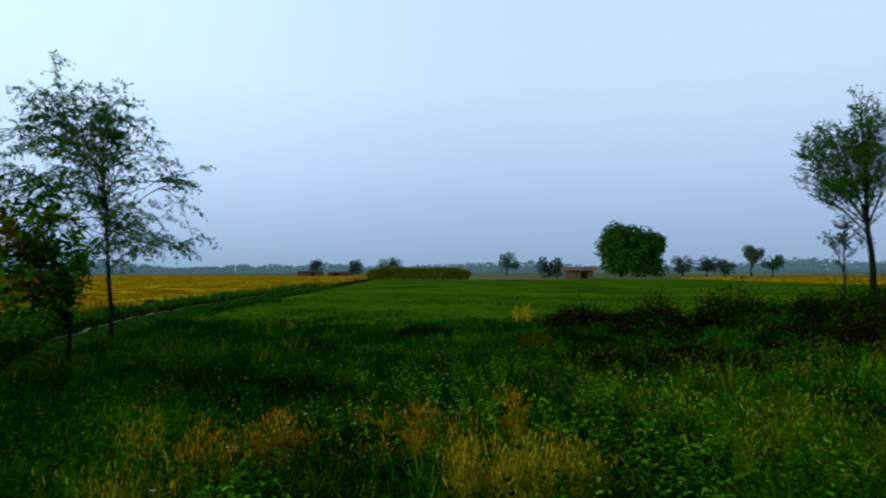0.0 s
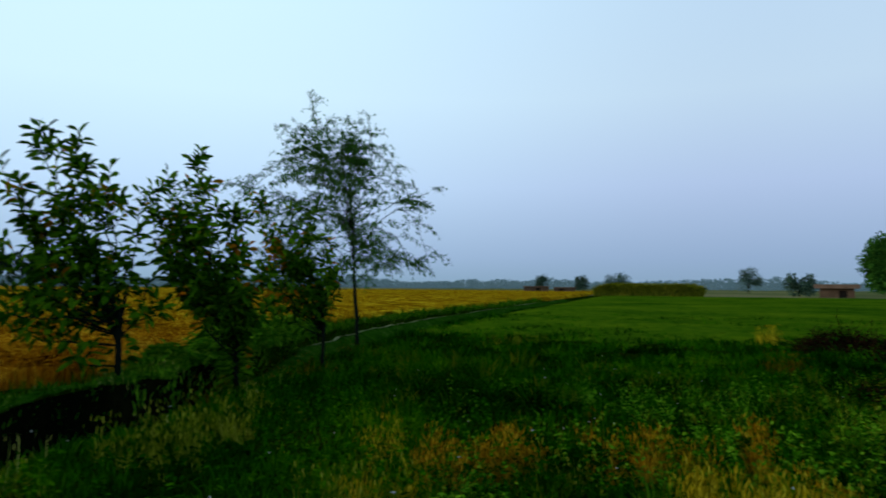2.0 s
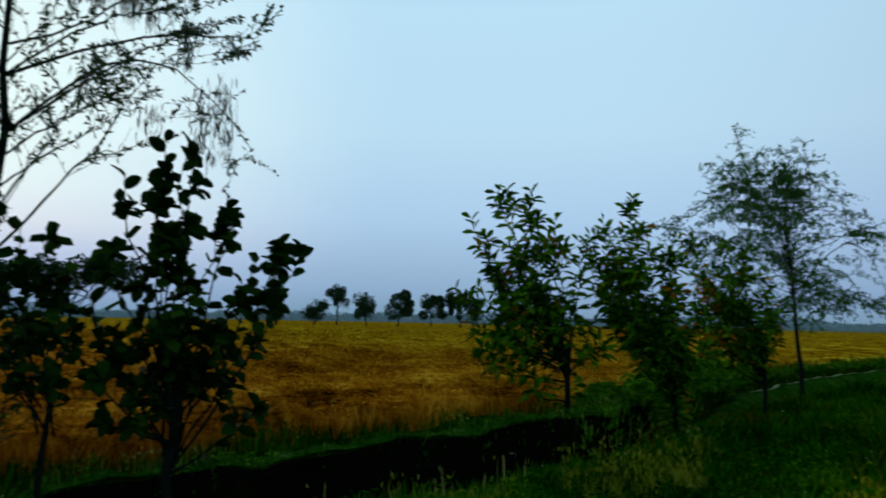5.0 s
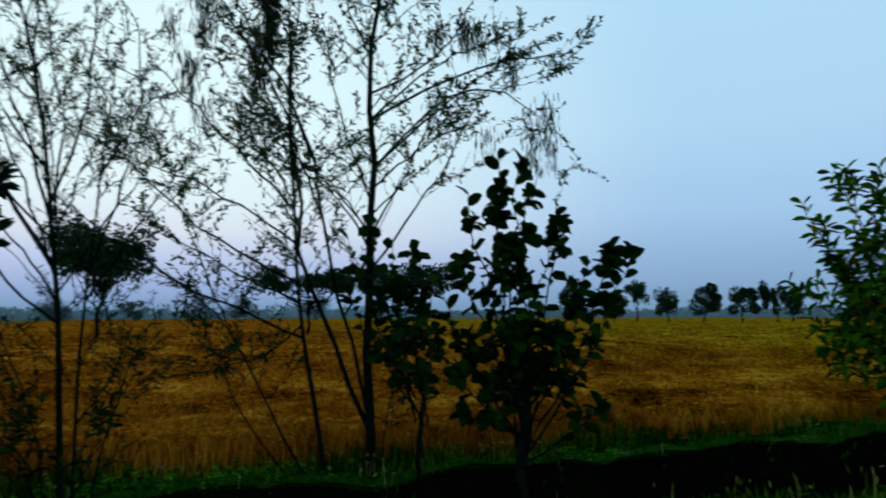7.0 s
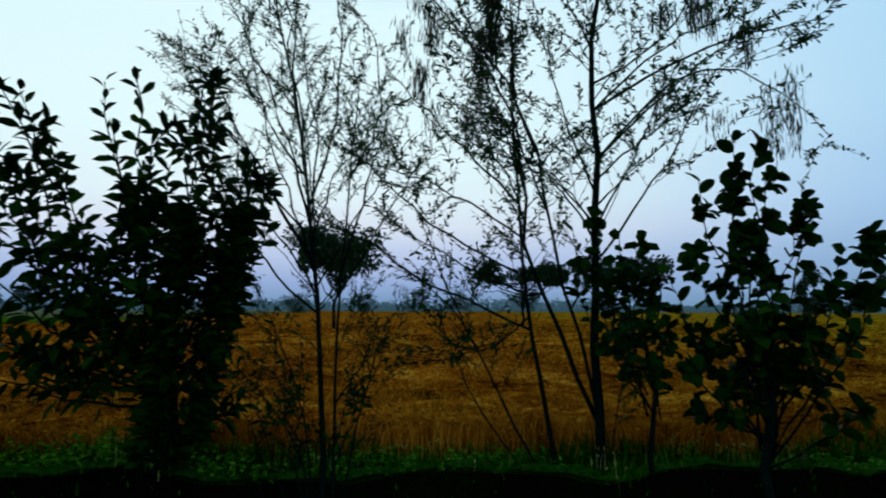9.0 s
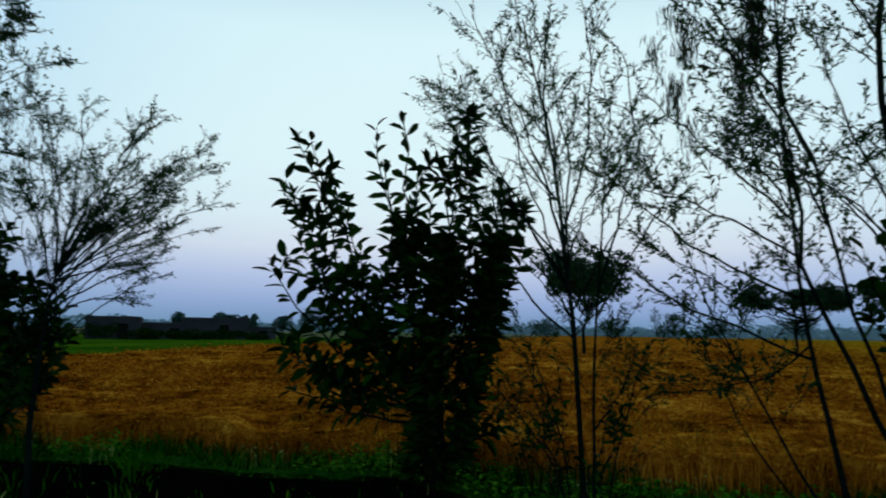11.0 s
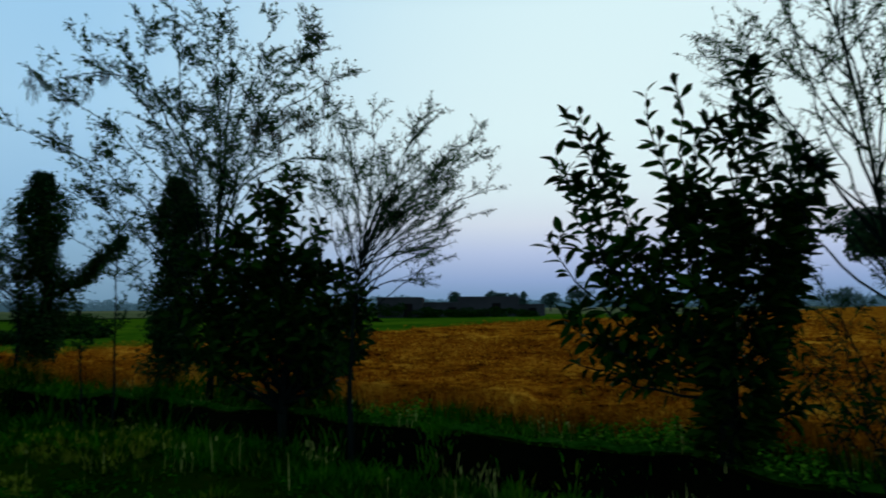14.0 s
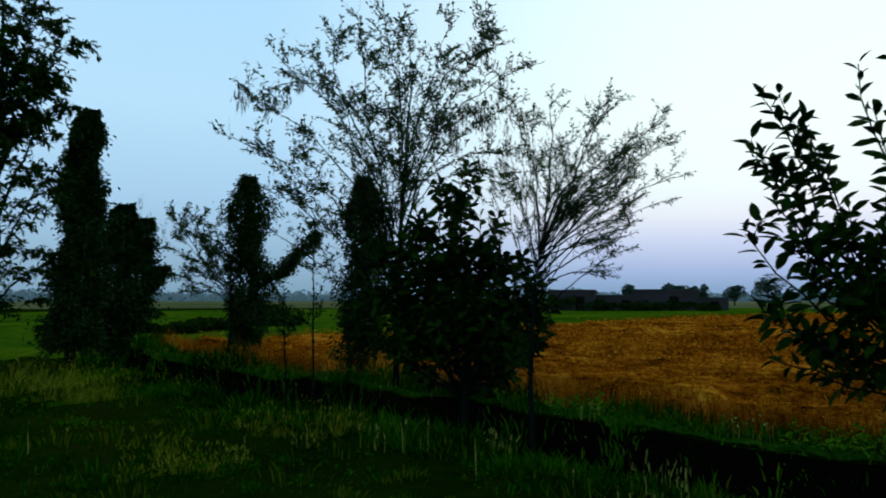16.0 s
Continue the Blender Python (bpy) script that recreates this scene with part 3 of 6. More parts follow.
# tall standing cane
r = np.random.default_rng(5)
n = 26000
q = np.stack([r.uniform(-11.6, 3.9, n), r.uniform(107, 114, n)], 1)
side = np.abs((q[:, 0] + 3.85) / 7.8)
h = (2.3 + 0.2 * wob(q[:, 0], q[:, 1], 2.2, 3)) * np.clip(1.08 - 0.45 * side**5, 0.5, 1) * np.clip((q[:, 1] - 106.2) / 1.6, 0.5, 1)
v, f = blades(r, np.c_[q, land(q[:, 0], q[:, 1])], h, 0.16, 0.75)
tagged(new("cane_patch", mesh_from("cane_patch", v, f, M_CANE)), "block of tall yellow-green standing cane", "cane", kind="stuff")


def box(cx, cy, cz, sx, sy, sz):
    v = np.array([(x, y, z) for x in (-0.5, 0.5) for y in (-0.5, 0.5) for z in (-0.5, 0.5)]) * [sx, sy, sz] + [cx, cy, cz]
    return v, [(0, 1, 3, 2), (4, 6, 7, 5), (0, 4, 5, 1), (2, 3, 7, 6), (0, 2, 6, 4), (1, 5, 7, 3)]


def shed(name, x, y, turn, wide, deep, tall, label, mat, doors=(0.0,), eave=0.25, parapet=0.0, slab=0.18):
    """A small flat-roofed field building: walls round a doorway, roof slab, and a dark door leaf set back."""
    ob = thing(name, (x, y, float(land(x, y)) - 0.05), label, "building", "farm buildings")
    ob.rotation_euler = (0, 0, radians(turn))
    t, dw, dh = 0.3, 1.1, min(1.9, tall * 0.8)
    edges, front = [-wide / 2], []
    for d in doors:
        edges += [d - dw / 2, d + dw / 2]
    edges.append(wide / 2)
    for a, b in zip(edges[::2], edges[1::2]):
        front.append(box((a + b) / 2, -deep / 2 + t / 2, tall / 2, b - a, t, tall))
    for d in doors:
        front.append(box(d, -deep / 2 + t / 2, (tall + dh) / 2, dw, t, tall - dh))
    for nm, pieces in (("front_wall", front), ("back_wall", [box(0, deep / 2 - t / 2, tall / 2, wide, t, tall)]), ("side_wall", [box(-wide / 2 + t / 2, 0, tall / 2, t, deep - 2 * t, tall)]), ("side_wall", [box(wide / 2 - t / 2, 0, tall / 2, t, deep - 2 * t, tall)])):
        v, f = join(*pieces)
        part(nm, mesh_from(nm, v, f, mat), ob)
    v, f = box(0, 0, tall + slab / 2, wide + 2 * eave, deep + 2 * eave, slab)
    part("roof", mesh_from("roof", v, f, M_ROOF if mat is M_BRICK else mat), ob)
    if parapet:
        for side in (-1, 1):
            v, f = box(0, side * (deep / 2 - 0.1), tall + slab + parapet / 2, wide, 0.2, parapet)
            part("parapet", mesh_from("parapet", v, f, mat), ob)
    for d in doors:
        v, f = box(d, -deep / 2 + t * 0.75, dh / 2, dw - 0.04, 0.06, dh - 0.03)
        part("door", mesh_from("door", v, f, M_DARK), ob, "dark wooden door set back in the wall")
    return ob


shed("field_hut", 23.2, 118.5, -11, 4.6, 4.0, 1.5, "small brick field hut with a flat overhanging roof", M_BRICK, (0.8,), 0.7, 0.0, 0.6)
shed("mud_house", -32.4, 170, 10, 6.0, 5.0, 1.4, "low brick house among the far fields", M_BRICK, (0.5,))
shed("mud_house", -25.5, 170, 10, 5.0, 5.0, 1.2, "low brick house among the far fields", M_BRICK, (-0.8,))
TO_VILLAGE = math.degrees(math.atan2(-65, -68)) + 90
shed("mud_house", -57.4, -64.9, TO_VILLAGE + 180, 5.4, 6, 2.3, "low flat-roofed mud-brick farmhouse beyond the wheat", M_MUD, (1.0,), 0.1, 0.15)
shed("mud_house", -62.2, -63.1, TO_VILLAGE + 180, 6.2, 5, 1.75, "long low mud-brick farmhouse beyond the wheat", M_MUD, (-1.5, 1.6), 0.1, 0.1)
shed("mud_house", -69.3, -61.3, TO_VILLAGE + 180, 7.8, 6, 2.35, "flat-roofed mud-brick farmhouse with a parapet", M_MUD, (1.0,), 0.1, 0.2)
shed("mud_house", -73.0, -57.6, TO_VILLAGE + 180, 4.2, 4, 1.55, "small mud-brick outbuilding beyond the wheat", M_MUD, (0.5,), 0.1)


# ---- trees and shrubs along the ditch ----
def foot(x, y):
    return (x, y, float(land(x, y)))


def hanging(r, pos, count, long, drop=0.3, wide=0.04):
    """A bunch of thin pods that hang down from pos in strands."""
    p = np.repeat(np.asarray(pos, float), count, 0)
    fall = r.uniform(0, 1, (len(p), 1)) ** 1.2
    p = p + r.normal(size=p.shape) * [wide, wide, 0.02] * (1 - 0.5 * fall) - [0, 0, drop] * fall
    way = r.normal(size=p.shape) * 0.11 + [0, 0, -1]
    return leaves(r, p, way, long * r.uniform(0.4, 1.1, len(p)), 0.0085, (1, 0.9), 0.0)


def feathery_tree(name, x, y, stems, label, seed, side=9, reach=0.9, twigs=6, per=9, leaf=0.06, wide=0.016, bunches=0, start=0.3, rise=0.5, droop=0.0, mat=None, fill=0, pull=0.95, pods=(), onward=1.0):
    """A thin young tree: slender stems, long wiry branches with small narrow leaves in pairs and tufts, here and there bunches of pods.
    stems: tip x, y, z, thickness at the foot, bow x, y, z, share of an earlier stem at which it forks (0: it has its own foot),
    and that stem's number (with a foot of its own: how far along the ditch it stands off). pods: x, y, z, drop, strands."""
    r = np.random.default_rng(seed)
    at = foot(x, y)
    main, limbs, pos, way, ends = [], [], [], [], []
    stems = list(stems)
    forked = [s for s in stems if s[7]] or stems
    for k in range(fill):
        a, c = forked[r.integers(len(forked))], forked[r.integers(len(forked))]
        w = r.uniform(0.2, 0.8)
        tip = np.array(a[:3]) * w + np.array(c[:3]) * (1 - w) + r.normal(size=3) * [0.3, 0.3, 0.12]
        stems.append((*tip, 0.008, 0, 0, 0.06, min((a[7] * w + c[7] * (1 - w)) * r.uniform(0.8, 1.3), 0.95), 0))
    for tx, ty, tz, thick, bx, by, bz, share, of in stems:
        if share:
            base, _ = along(main[of][0], share)
        else:
            base = np.array(foot(at[0] + r.normal() * 0.03, at[1] + of)) - [0, 0, 0.06]
        tip = np.array(base) + (np.array((tx, ty, tz)) - base) * (pull if share else 0.97)
        line = bent(r, base, tip, (bx, by, bz), 12, 0.009 if share else 0.004)
        main.append(taper(line, thick, max(thick * 0.18, 0.0035)))
        long = np.linalg.norm(line[-1] - line[0])
        ahead, open_ = (onward, 0.95) if share else (0.8, 0.95)
        for limb in shoots(r, line, max(4, int(side * long / 2.8)), reach * 1.3, start, rise, open_, droop, 6, ahead, 0.72):
            limbs.append(taper(limb, min(thick * 0.2, 0.006), 0.002))
            for twig in shoots(r, limb, twigs, reach * 0.55, 0.12, 0.25, 0.85, droop * 1.4, 5, 1.0) + [limb]:
                limbs.append(taper(twig, 0.0023, 0.0013))
                if r.uniform() < 0.12:
                    continue
                for s in np.linspace(0.12, 1, per + 2) + r.uniform(-0.05, 0.05, per + 2):
                    p, d = along(twig, min(max(s, 0), 1))
                    for k in range(r.choice((1, 2, 3, 7), p=(0.34, 0.42, 0.19, 0.05))):
                        pos.append(p)
                        way.append(d * 0.9 + r.normal(size=3) * 0.62 + [0, 0, -0.08])
                ends.append(twig[-1])
        for s in r.uniform(0.15, 1, int(long * 12) + per) ** 0.5:
            p, d = along(line, s)
            pos.append(p)
            way.append(d + r.normal(size=3) * 0.7)
    pos, way = np.array(pos), np.array(way)
    v, f = leaves(r, pos + r.normal(size=pos.shape) * 0.006, way, leaf, wide, (0.8, 0.9), 0.1)
    ob = plant(name, at, label, "tree", "trees along the ditch", [("trunk", main[:1], M_BARK, 7)] + [("stem", [line], M_BARK, 6) for line in main[1 : len(main) - fill]] + [("branchwork", limbs + main[len(main) - fill :], M_BARK, 4)], ("crown", (v, f), mat or M_LEAF_SMALL, ""))
    pods = list(pods)
    if bunches:
        ends = np.array(ends)
        high = ends[ends[:, 2] > np.quantile(ends[:, 2], 0.5)]
        pods += [(*c, r.uniform(0.12, 0.3), int(r.integers(9, 34))) for c in high[r.choice(len(high), bunches)]]
    for px, py, pz, drop, strands in pods:
        near = np.array(ends)[np.argsort(np.linalg.norm(np.array(ends) - [px, py, pz], axis=1))[:3]]
        near = near * 0.35 + np.array([px, py, pz]) * 0.65
        v, f = hanging(r, near, strands, 0.13, drop)
        tagged(part("pod_tassel", mesh_from("pod_tassel", v - np.asarray(at), f, M_POD), ob, "hanging bunch of thin dry pods"), kind="stuff")
    return ob


LEAF_MESHES = {}


def big_leaf(shape, length, width, mat):
    """One separate leaf with a midrib fold and a short stalk, along +x."""
    key = (shape, length, width, mat.name)
    if key not in LEAF_MESHES:
        prof = [(0, 0.04), (0.12, 0.04), (0.2, 0.5), (0.42, 0.98), (0.65, 0.9), (0.86, 0.5), (1.0, 0.02)] if shape == "lance" else [(0, 0.03), (0.06, 0.36), (0.2, 0.8), (0.45, 1.0), (0.7, 0.94), (0.9, 0.6), (1.0, 0.18)]
        verts, faces = [], []
        for s, w in prof:
            z = -0.18 * s * s * length
            verts += [(s * length, -w * width / 2, z + 0.2 * w * width), (s * length, 0, z), (s * length, w * width / 2, z + 0.2 * w * width)]
        for i in range(len(prof) - 1):
            k = i * 3
            faces += [(k, k + 1, k + 4, k + 3), (k + 1, k + 2, k + 5, k + 4)]
        LEAF_MESHES[key] = mesh_from("leaf", verts, faces, mat, True)
    return LEAF_MESHES[key]


def leafy_shrub(name, x, y, stems, label, seed, leaf=0.15, wide=0.055, shape="lance", side=8, reach=0.5, per=12, start=0.25, singles=0, mat=None, thick=0.022, rise=0.7, twigs=2, fork=0.1, fill=8, bole=0.03, core=0, core_top=1.3, low=0.62, girth=0.26, bow=0.1, roll=1.3, tilt=(0, 0)):
    """A shrub of upright shoots set round with broad leaves, forking at a height above the foot. stems: tip x, y, z."""
    r = np.random.default_rng(seed)
    at = foot(x, y)
    mat = mat or M_LEAF
    crotch = np.array(at) + [0, 0, fork]
    main, limbs, pos, way = [taper(bent(r, np.array(at) - [0, 0, 0.08], crotch + [0, 0, 0.04], (0, 0, 0), 5, 0.02), bole * 1.2, bole)], [], [], []
    inner = []
    for k in range(fill):
        upper = [s for s in stems if s[2] > low * max(q[2] for q in stems)]
        tip = np.array(upper[r.integers(len(upper))])
        inner.append(tuple(crotch + (tip - crotch) * r.uniform(0.6, 1.0) + r.normal(size=3) * [0.16, 0.16, 0.08]))
    for tx, ty, tz in list(stems) + inner:
        tip = np.array((tx, ty, tz))
        sink = max(min(0, tz - 0.12 - crotch[2]), 0.15 - fork) if fork > 0.6 else 0
        base = crotch + [r.normal() * 0.03, r.normal() * 0.03, min(sink, r.uniform(-0.5, 0) * fork)]
        out = (tip - base) * [1, 1, 0]
        line = bent(r, base, tip, (*(out[:2] * bow), 0.0), 9, 0.02)
        main.append(taper(line, thick, thick * 0.3))
        long = np.linalg.norm(tip - base)
        twig_list = [(line, start + 0.1, int(per * 1.6 * long))]
        for limb in shoots(r, line, max(2, int(side * long / 2.5)), reach, start, rise, 0.8):
            limbs.append(taper(limb, thick * 0.4, 0.004))
            twig_list.append((limb, 0.15, per))
            for t2 in shoots(r, limb, twigs, reach * 0.55, 0.3, rise, 0.8, 0, 4):
                limbs.append(taper(t2, 0.005, 0.003))
                twig_list.append((t2, 0.2, per * 2 // 3))
        for twig, s0, many in twig_list:
            for k, s in enumerate(np.linspace(s0, 1, many)):
                p, d = along(twig, s)
                a = k * 2.4 + r.uniform(-0.4, 0.4)
                ref = unit(np.cross(d, [0.3, 0.2, 1.0]))
                aside = ref * math.cos(a) + np.cross(d, ref) * math.sin(a)
                pos.append(p)
                way.append(d * (0.25 + 0.6 * s * s) + aside + [0, 0, 0.12 if s > 0.85 else -0.1])
    for k in range(core):
        a, z = r.uniform(0, 2 * np.pi), r.uniform(0.0, 1) ** 0.9 * core_top
        out = np.array([math.cos(a), math.sin(a), r.uniform(-0.3, 0.5)])
        pos.append(np.array(at) + [tilt[0] * z / core_top, tilt[1] * z / core_top, z] + out * [1, 1, 0] * r.uniform(0.06, girth + (0.06 if roll < 1 else 0.17) * z))
        way.append(out)
    pos, way = np.array(pos), unit(np.array(way))
    far = np.linalg.norm((pos - np.mean(pos, 0)) / np.std(pos, 0), axis=1)
    order = np.argsort(-far)
    own, rest = order[:singles], order[singles:]
    prof, knee = ((0.85, 0.95), (0.33, 0.68)) if shape == "lance" else ((0.95, 0.95), (0.2, 0.8))
    v, f = leaves(r, pos[rest], way[rest], leaf, wide, prof, 0.15, knee, roll)
    ob = plant(name, at, label, "shrub", "shrubs along the ditch", [("stem", [line], M_BARK, 6) for line in main] + [("branchwork", limbs, M_BARK, 4)], ("foliage", (v, f), mat, ""))
    me = big_leaf(shape, leaf, wide, mat) if singles else None
    for i in own:
        o = new("leaf", me)
        o.parent = ob
        q = Vector(way[i]).to_track_quat("X", "Z").to_matrix().to_4x4()
        o.matrix_basis = Matrix.Translation(pos[i] - np.array(at)) @ q @ pose(0, 0, 0, r.uniform(-62, 62) * roll, 0, 0) @ Matrix.Scale(r.uniform(0.7, 1.2), 4)
    return ob


def clad_trunk(name, x, y, top, wide, label, seed, count=5200, arms=(), bare=0.5, leaf=0.06, wisps=0.0, lean=(0, 0), girths=(0.7, 1, 0.9, 1, 0.8)):
    """A lopped trunk wrapped to the top in small leaves, with lumps, gaps and a ragged outline. arms: tip x, y, z. girths: how thick the cladding is from foot to top."""
    r = np.random.default_rng(seed)
    at = np.array(foot(x, y))
    line = bent(r, at - [0, 0, 0.08], at + [lean[0], lean[1], top - 0.15], (0, 0, 0), 10, 0.012)
    main, pos, way = [taper(line, 0.11, 0.06)], [], []
    count = int(count * 3.2)
    runs = [(line, bare / top, wide, count)]
    for ax, ay, az, s in arms:
        p, _ = along(line, s)
        arm = bent(r, p, (ax, ay, az), (0, 0, -0.12), 6, 0.03)
        main.append(taper(arm, 0.05, 0.02))
        runs.append((arm, 0.25, wide * 0.42, count // 6))
    for run, s0, w, many in runs:
        for s in r.uniform(s0, 1.0, many):
            p, d = along(run, s)
            a = r.uniform(0, 2 * np.pi)
            lump = 0.75 + 0.28 * math.sin(s * 9 + seed + 2.3 * math.sin(a)) + 0.28 * math.sin(s * 19 + 2 * a + seed) + 0.22 * math.sin(s * 41 - 3 * a)
            girth = np.interp(s, np.linspace(0, 1, len(girths)), girths) if run is line else 1
            rad = w * girth * max(lump, 0.15) * r.uniform(0.2, 1.0) ** 0.6 * (1.45 if r.uniform() < 0.05 else 1) * min(1, 0.35 + 4 * (1 - s))
            out = np.array([math.cos(a), math.sin(a), r.uniform(-0.25, 0.35)])
            pos.append(p + out * rad)
            way.append(out + r.normal(size=3) * 0.6 + [0, 0, -0.45])
    v, f = leaves(r, np.array(pos), np.array(way), leaf, leaf * 0.55, (1, 0.9), 0.2)
    more = []
    if wisps:
        p, _ = along(line, 0.93)
        tips = p + r.normal(size=(26, 3)) * [wisps, wisps, 0.25]
        more.append(("tendril_fringe", hanging(r, tips, 14, 0.22, 0.5), M_POD, "thin trailing tendrils"))
    return plant(name, at, label, "tree", "clad trunks along the ditch", [("trunk", main, M_BARK, 7)], ("foliage", (v, f), M_LEAF_SMALL, ""), more)


# tall feathery tree with many stems
feathery_tree("feathery_tree", -5.62, 0.18, [
    (-5.59, 0.33, 5.88, 0.042, -0.02, -0.11, 0, 0, 0), (-6.04, -0.49, 4.14, 0.022, -0.03, -0.09, -0.01, 0, -0.35), (-5.75, -0.35, 4.7, 0.021, -0.09, -0.38, -0.05, 0.07, 0), (-5.4, -0.72, 4.65, 0.016, 0.07, -0.01, -0.01, 0.07, 0), (-5.48, -1.3, 2.34, 0.013, -0.03, -0.03, -0.01, 0, -0.48), (-5.47, -1.14, 1.59, 0.009, -0.01, -0.06, -0.03, 0, -0.61),
    (-5.42, -2.05, 2.32, 0.013, -0.06, -0.05, -0.07, 0.3, 1), (-5.94, -1.98, 3.04, 0.013, -0.07, -0.07, -0.11, 0.42, 1), (-5.17, -1.45, 3.29, 0.011, 0.03, 0.01, -0.02, 0.57, 1), (-5.53, -1.24, 4.12, 0.012, 0, 0.17, 0.08, 0.45, 2), (-6.01, -1.52, 5.04, 0.012, -0.06, 0.09, 0.03, 0.53, 3), (-5.68, 1.16, 3.48, 0.012, -0.04, 0.04, -0.03, 0.3, 0),
    (-5.42, 1.34, 3.7, 0.013, -0.03, -0.03, 0.04, 0.45, 0), (-4.72, 1.53, 3.46, 0.013, -0.09, 0.03, 0.16, 0.53, 0), (-4.95, 1.67, 2.71, 0.011, -0.04, 0.06, 0.64, 0.45, 0), (-5.83, 1.16, 4.71, 0.011, 0, 0.19, -0.16, 0.57, 0), (-6.25, -0.19, 4.12, 0.011, -0.07, -0.04, -0.04, 0.4, 0), (-5.73, 0.8, 2.89, 0.009, -0.02, -0.02, 0.02, 0.38, 0),
    (-5.18, 0.3, 1.23, 0.008, -0.01, 0, 0.01, 0, 0.05), (-6.13, -0.19, 5.34, 0.01, -0.03, -0.08, -0.03, 0.62, 0), (-5.3, -0.89, 4.18, 0.01, 0.02, 0.15, 0.05, 0.65, 2), (-5.5, -1.16, 1.11, 0.009, 0.04, 0.05, -0.07, 0.33, 1), (-5.45, -1.7, 2.66, 0.01, -0.03, 0.02, 0.1, 0.5, 1), (-5.53, -1.43, 2.17, 0.01, 0.01, -0.01, -0.03, 0.38, 1),
    (-5.23, -1.15, 2.87, 0.01, 0, 0.13, 0.16, 0.4, 2), (-5.32, -1.03, 3.56, 0.01, 0.05, 0.17, 0.07, 0.5, 2), (-6.01, -0.81, 3.57, 0.01, -0.02, 0.05, 0.01, 0.4, 3), (-5.18, -0.39, 2.55, 0.01, -0.06, 0.03, 0.09, 0.33, 0), (-5.38, 0.67, 3.33, 0.01, -0.01, 0.04, -0.02, 0.35, 0), (-4.8, 0.94, 3.53, 0.01, -0.02, -0.02, 0.09, 0.53, 0),
    (-5.61, -1.49, 1.86, 0.009, -0.01, 0.08, 0.08, 0.45, 4), (-5.2, -0.98, 3.78, 0.01, -0.03, 0.06, 0.05, 0.62, 1), (-4.9, 0.77, 2.92, 0.009, -0.05, 0.02, 0.09, 0.42, 0),
], "tall feathery young tree with several thin stems and hanging pods", 101, 11, 0.78, 3, 5, 0.054, 0.0185, 8, 0.24, 0.3, 0, None, 4, 1.0,
    [(-5.88, -1.17, 4.13, 0.4, 90), (-5.53, -0.67, 4.11, 0.5, 110), (-5.89, -0.76, 3.83, 0.45, 100), (-5.54, -1.29, 3.48, 0.3, 60), (-5.88, -0.86, 3.28, 0.4, 34), (-5.65, -1.18, 3.24, 0.3, 26), (-5.41, 1.3, 3.79, 0.35, 40), (-5.47, 1.63, 3.26, 0.5, 60), (-5.08, 1.37, 3.22, 0.4, 40), (-5.47, 1.08, 3.09, 0.25, 18), (-5.28, 0.56, 3.21, 0.2, 14), (-5.68, -0.62, 4.37, 0.5, 90), (-5.23, 0.9, 3.89, 0.3, 30), (-5.82, -1.48, 3.86, 0.3, 24)], 0.75)
feathery_tree("feathery_tree", -5.0, -1.87, [
    (-4.89, -2.29, 4.01, 0.026, -0.04, 0.14, 0.02, 0, 0), (-4.74, -1.59, 3.26, 0.014, 0.04, -0.03, 0, 0, 0.08), (-4.67, -2.76, 3.27, 0.011, -0.02, 0, 0.01, 0.5, 0), (-4.46, -2.47, 3.64, 0.011, 0, 0.05, 0.02, 0.57, 0), (-4.98, -1.85, 4.04, 0.01, -0.03, 0.14, -0.01, 0.6, 0), (-5.38, -1.47, 3.09, 0.01, 0.02, 0.02, 0.01, 0.6, 1),
    (-5.03, -2.55, 2.83, 0.01, 0.01, -0.18, -0.12, 0.42, 0), (-4.94, -2.05, 4.11, 0.009, 0.02, -0.08, 0, 0.68, 0), (-5.18, -2.49, 1.83, 0.01, -0.03, 0.14, 0.05, 0, -0.04), (-5.07, -1.41, 1.52, 0.01, 0.01, -0.05, 0.02, 0, 0.1), (-4.63, -2.46, 1.24, 0.008, -0.08, 0.13, 0.1, 0, -0), (-4.78, -1.45, 1.46, 0.008, -0.01, 0.03, -0.03, 0.33, 1),
    (-4.97, -2.81, 3.54, 0.009, 0, -0.1, -0.07, 0.55, 0), (-4.58, -2.34, 3.45, 0.009, 0.01, -0.1, -0.05, 0.65, 0), (-5.18, -1.58, 3.6, 0.009, -0.04, 0.12, -0.02, 0.78, 1), (-5.22, -2.2, 3.81, 0.009, -0.04, 0.09, 0.01, 0.57, 0), (-4.61, -2.51, 2.33, 0.008, -0.02, 0.04, 0.08, 0.45, 0), (-5.3, -1.24, 2.62, 0.008, 0, 0, 0, 0.55, 1),
    (-4.74, -1.58, 2.9, 0.008, -0.06, -0.01, 0.03, 0.55, 0),
], "slender feathery sapling with an open airy crown", 102, 12, 0.62, 3, 5, 0.046, 0.0105, 0, 0.38, 0.45, 0, None, 6, 1.0, (), 0.8)
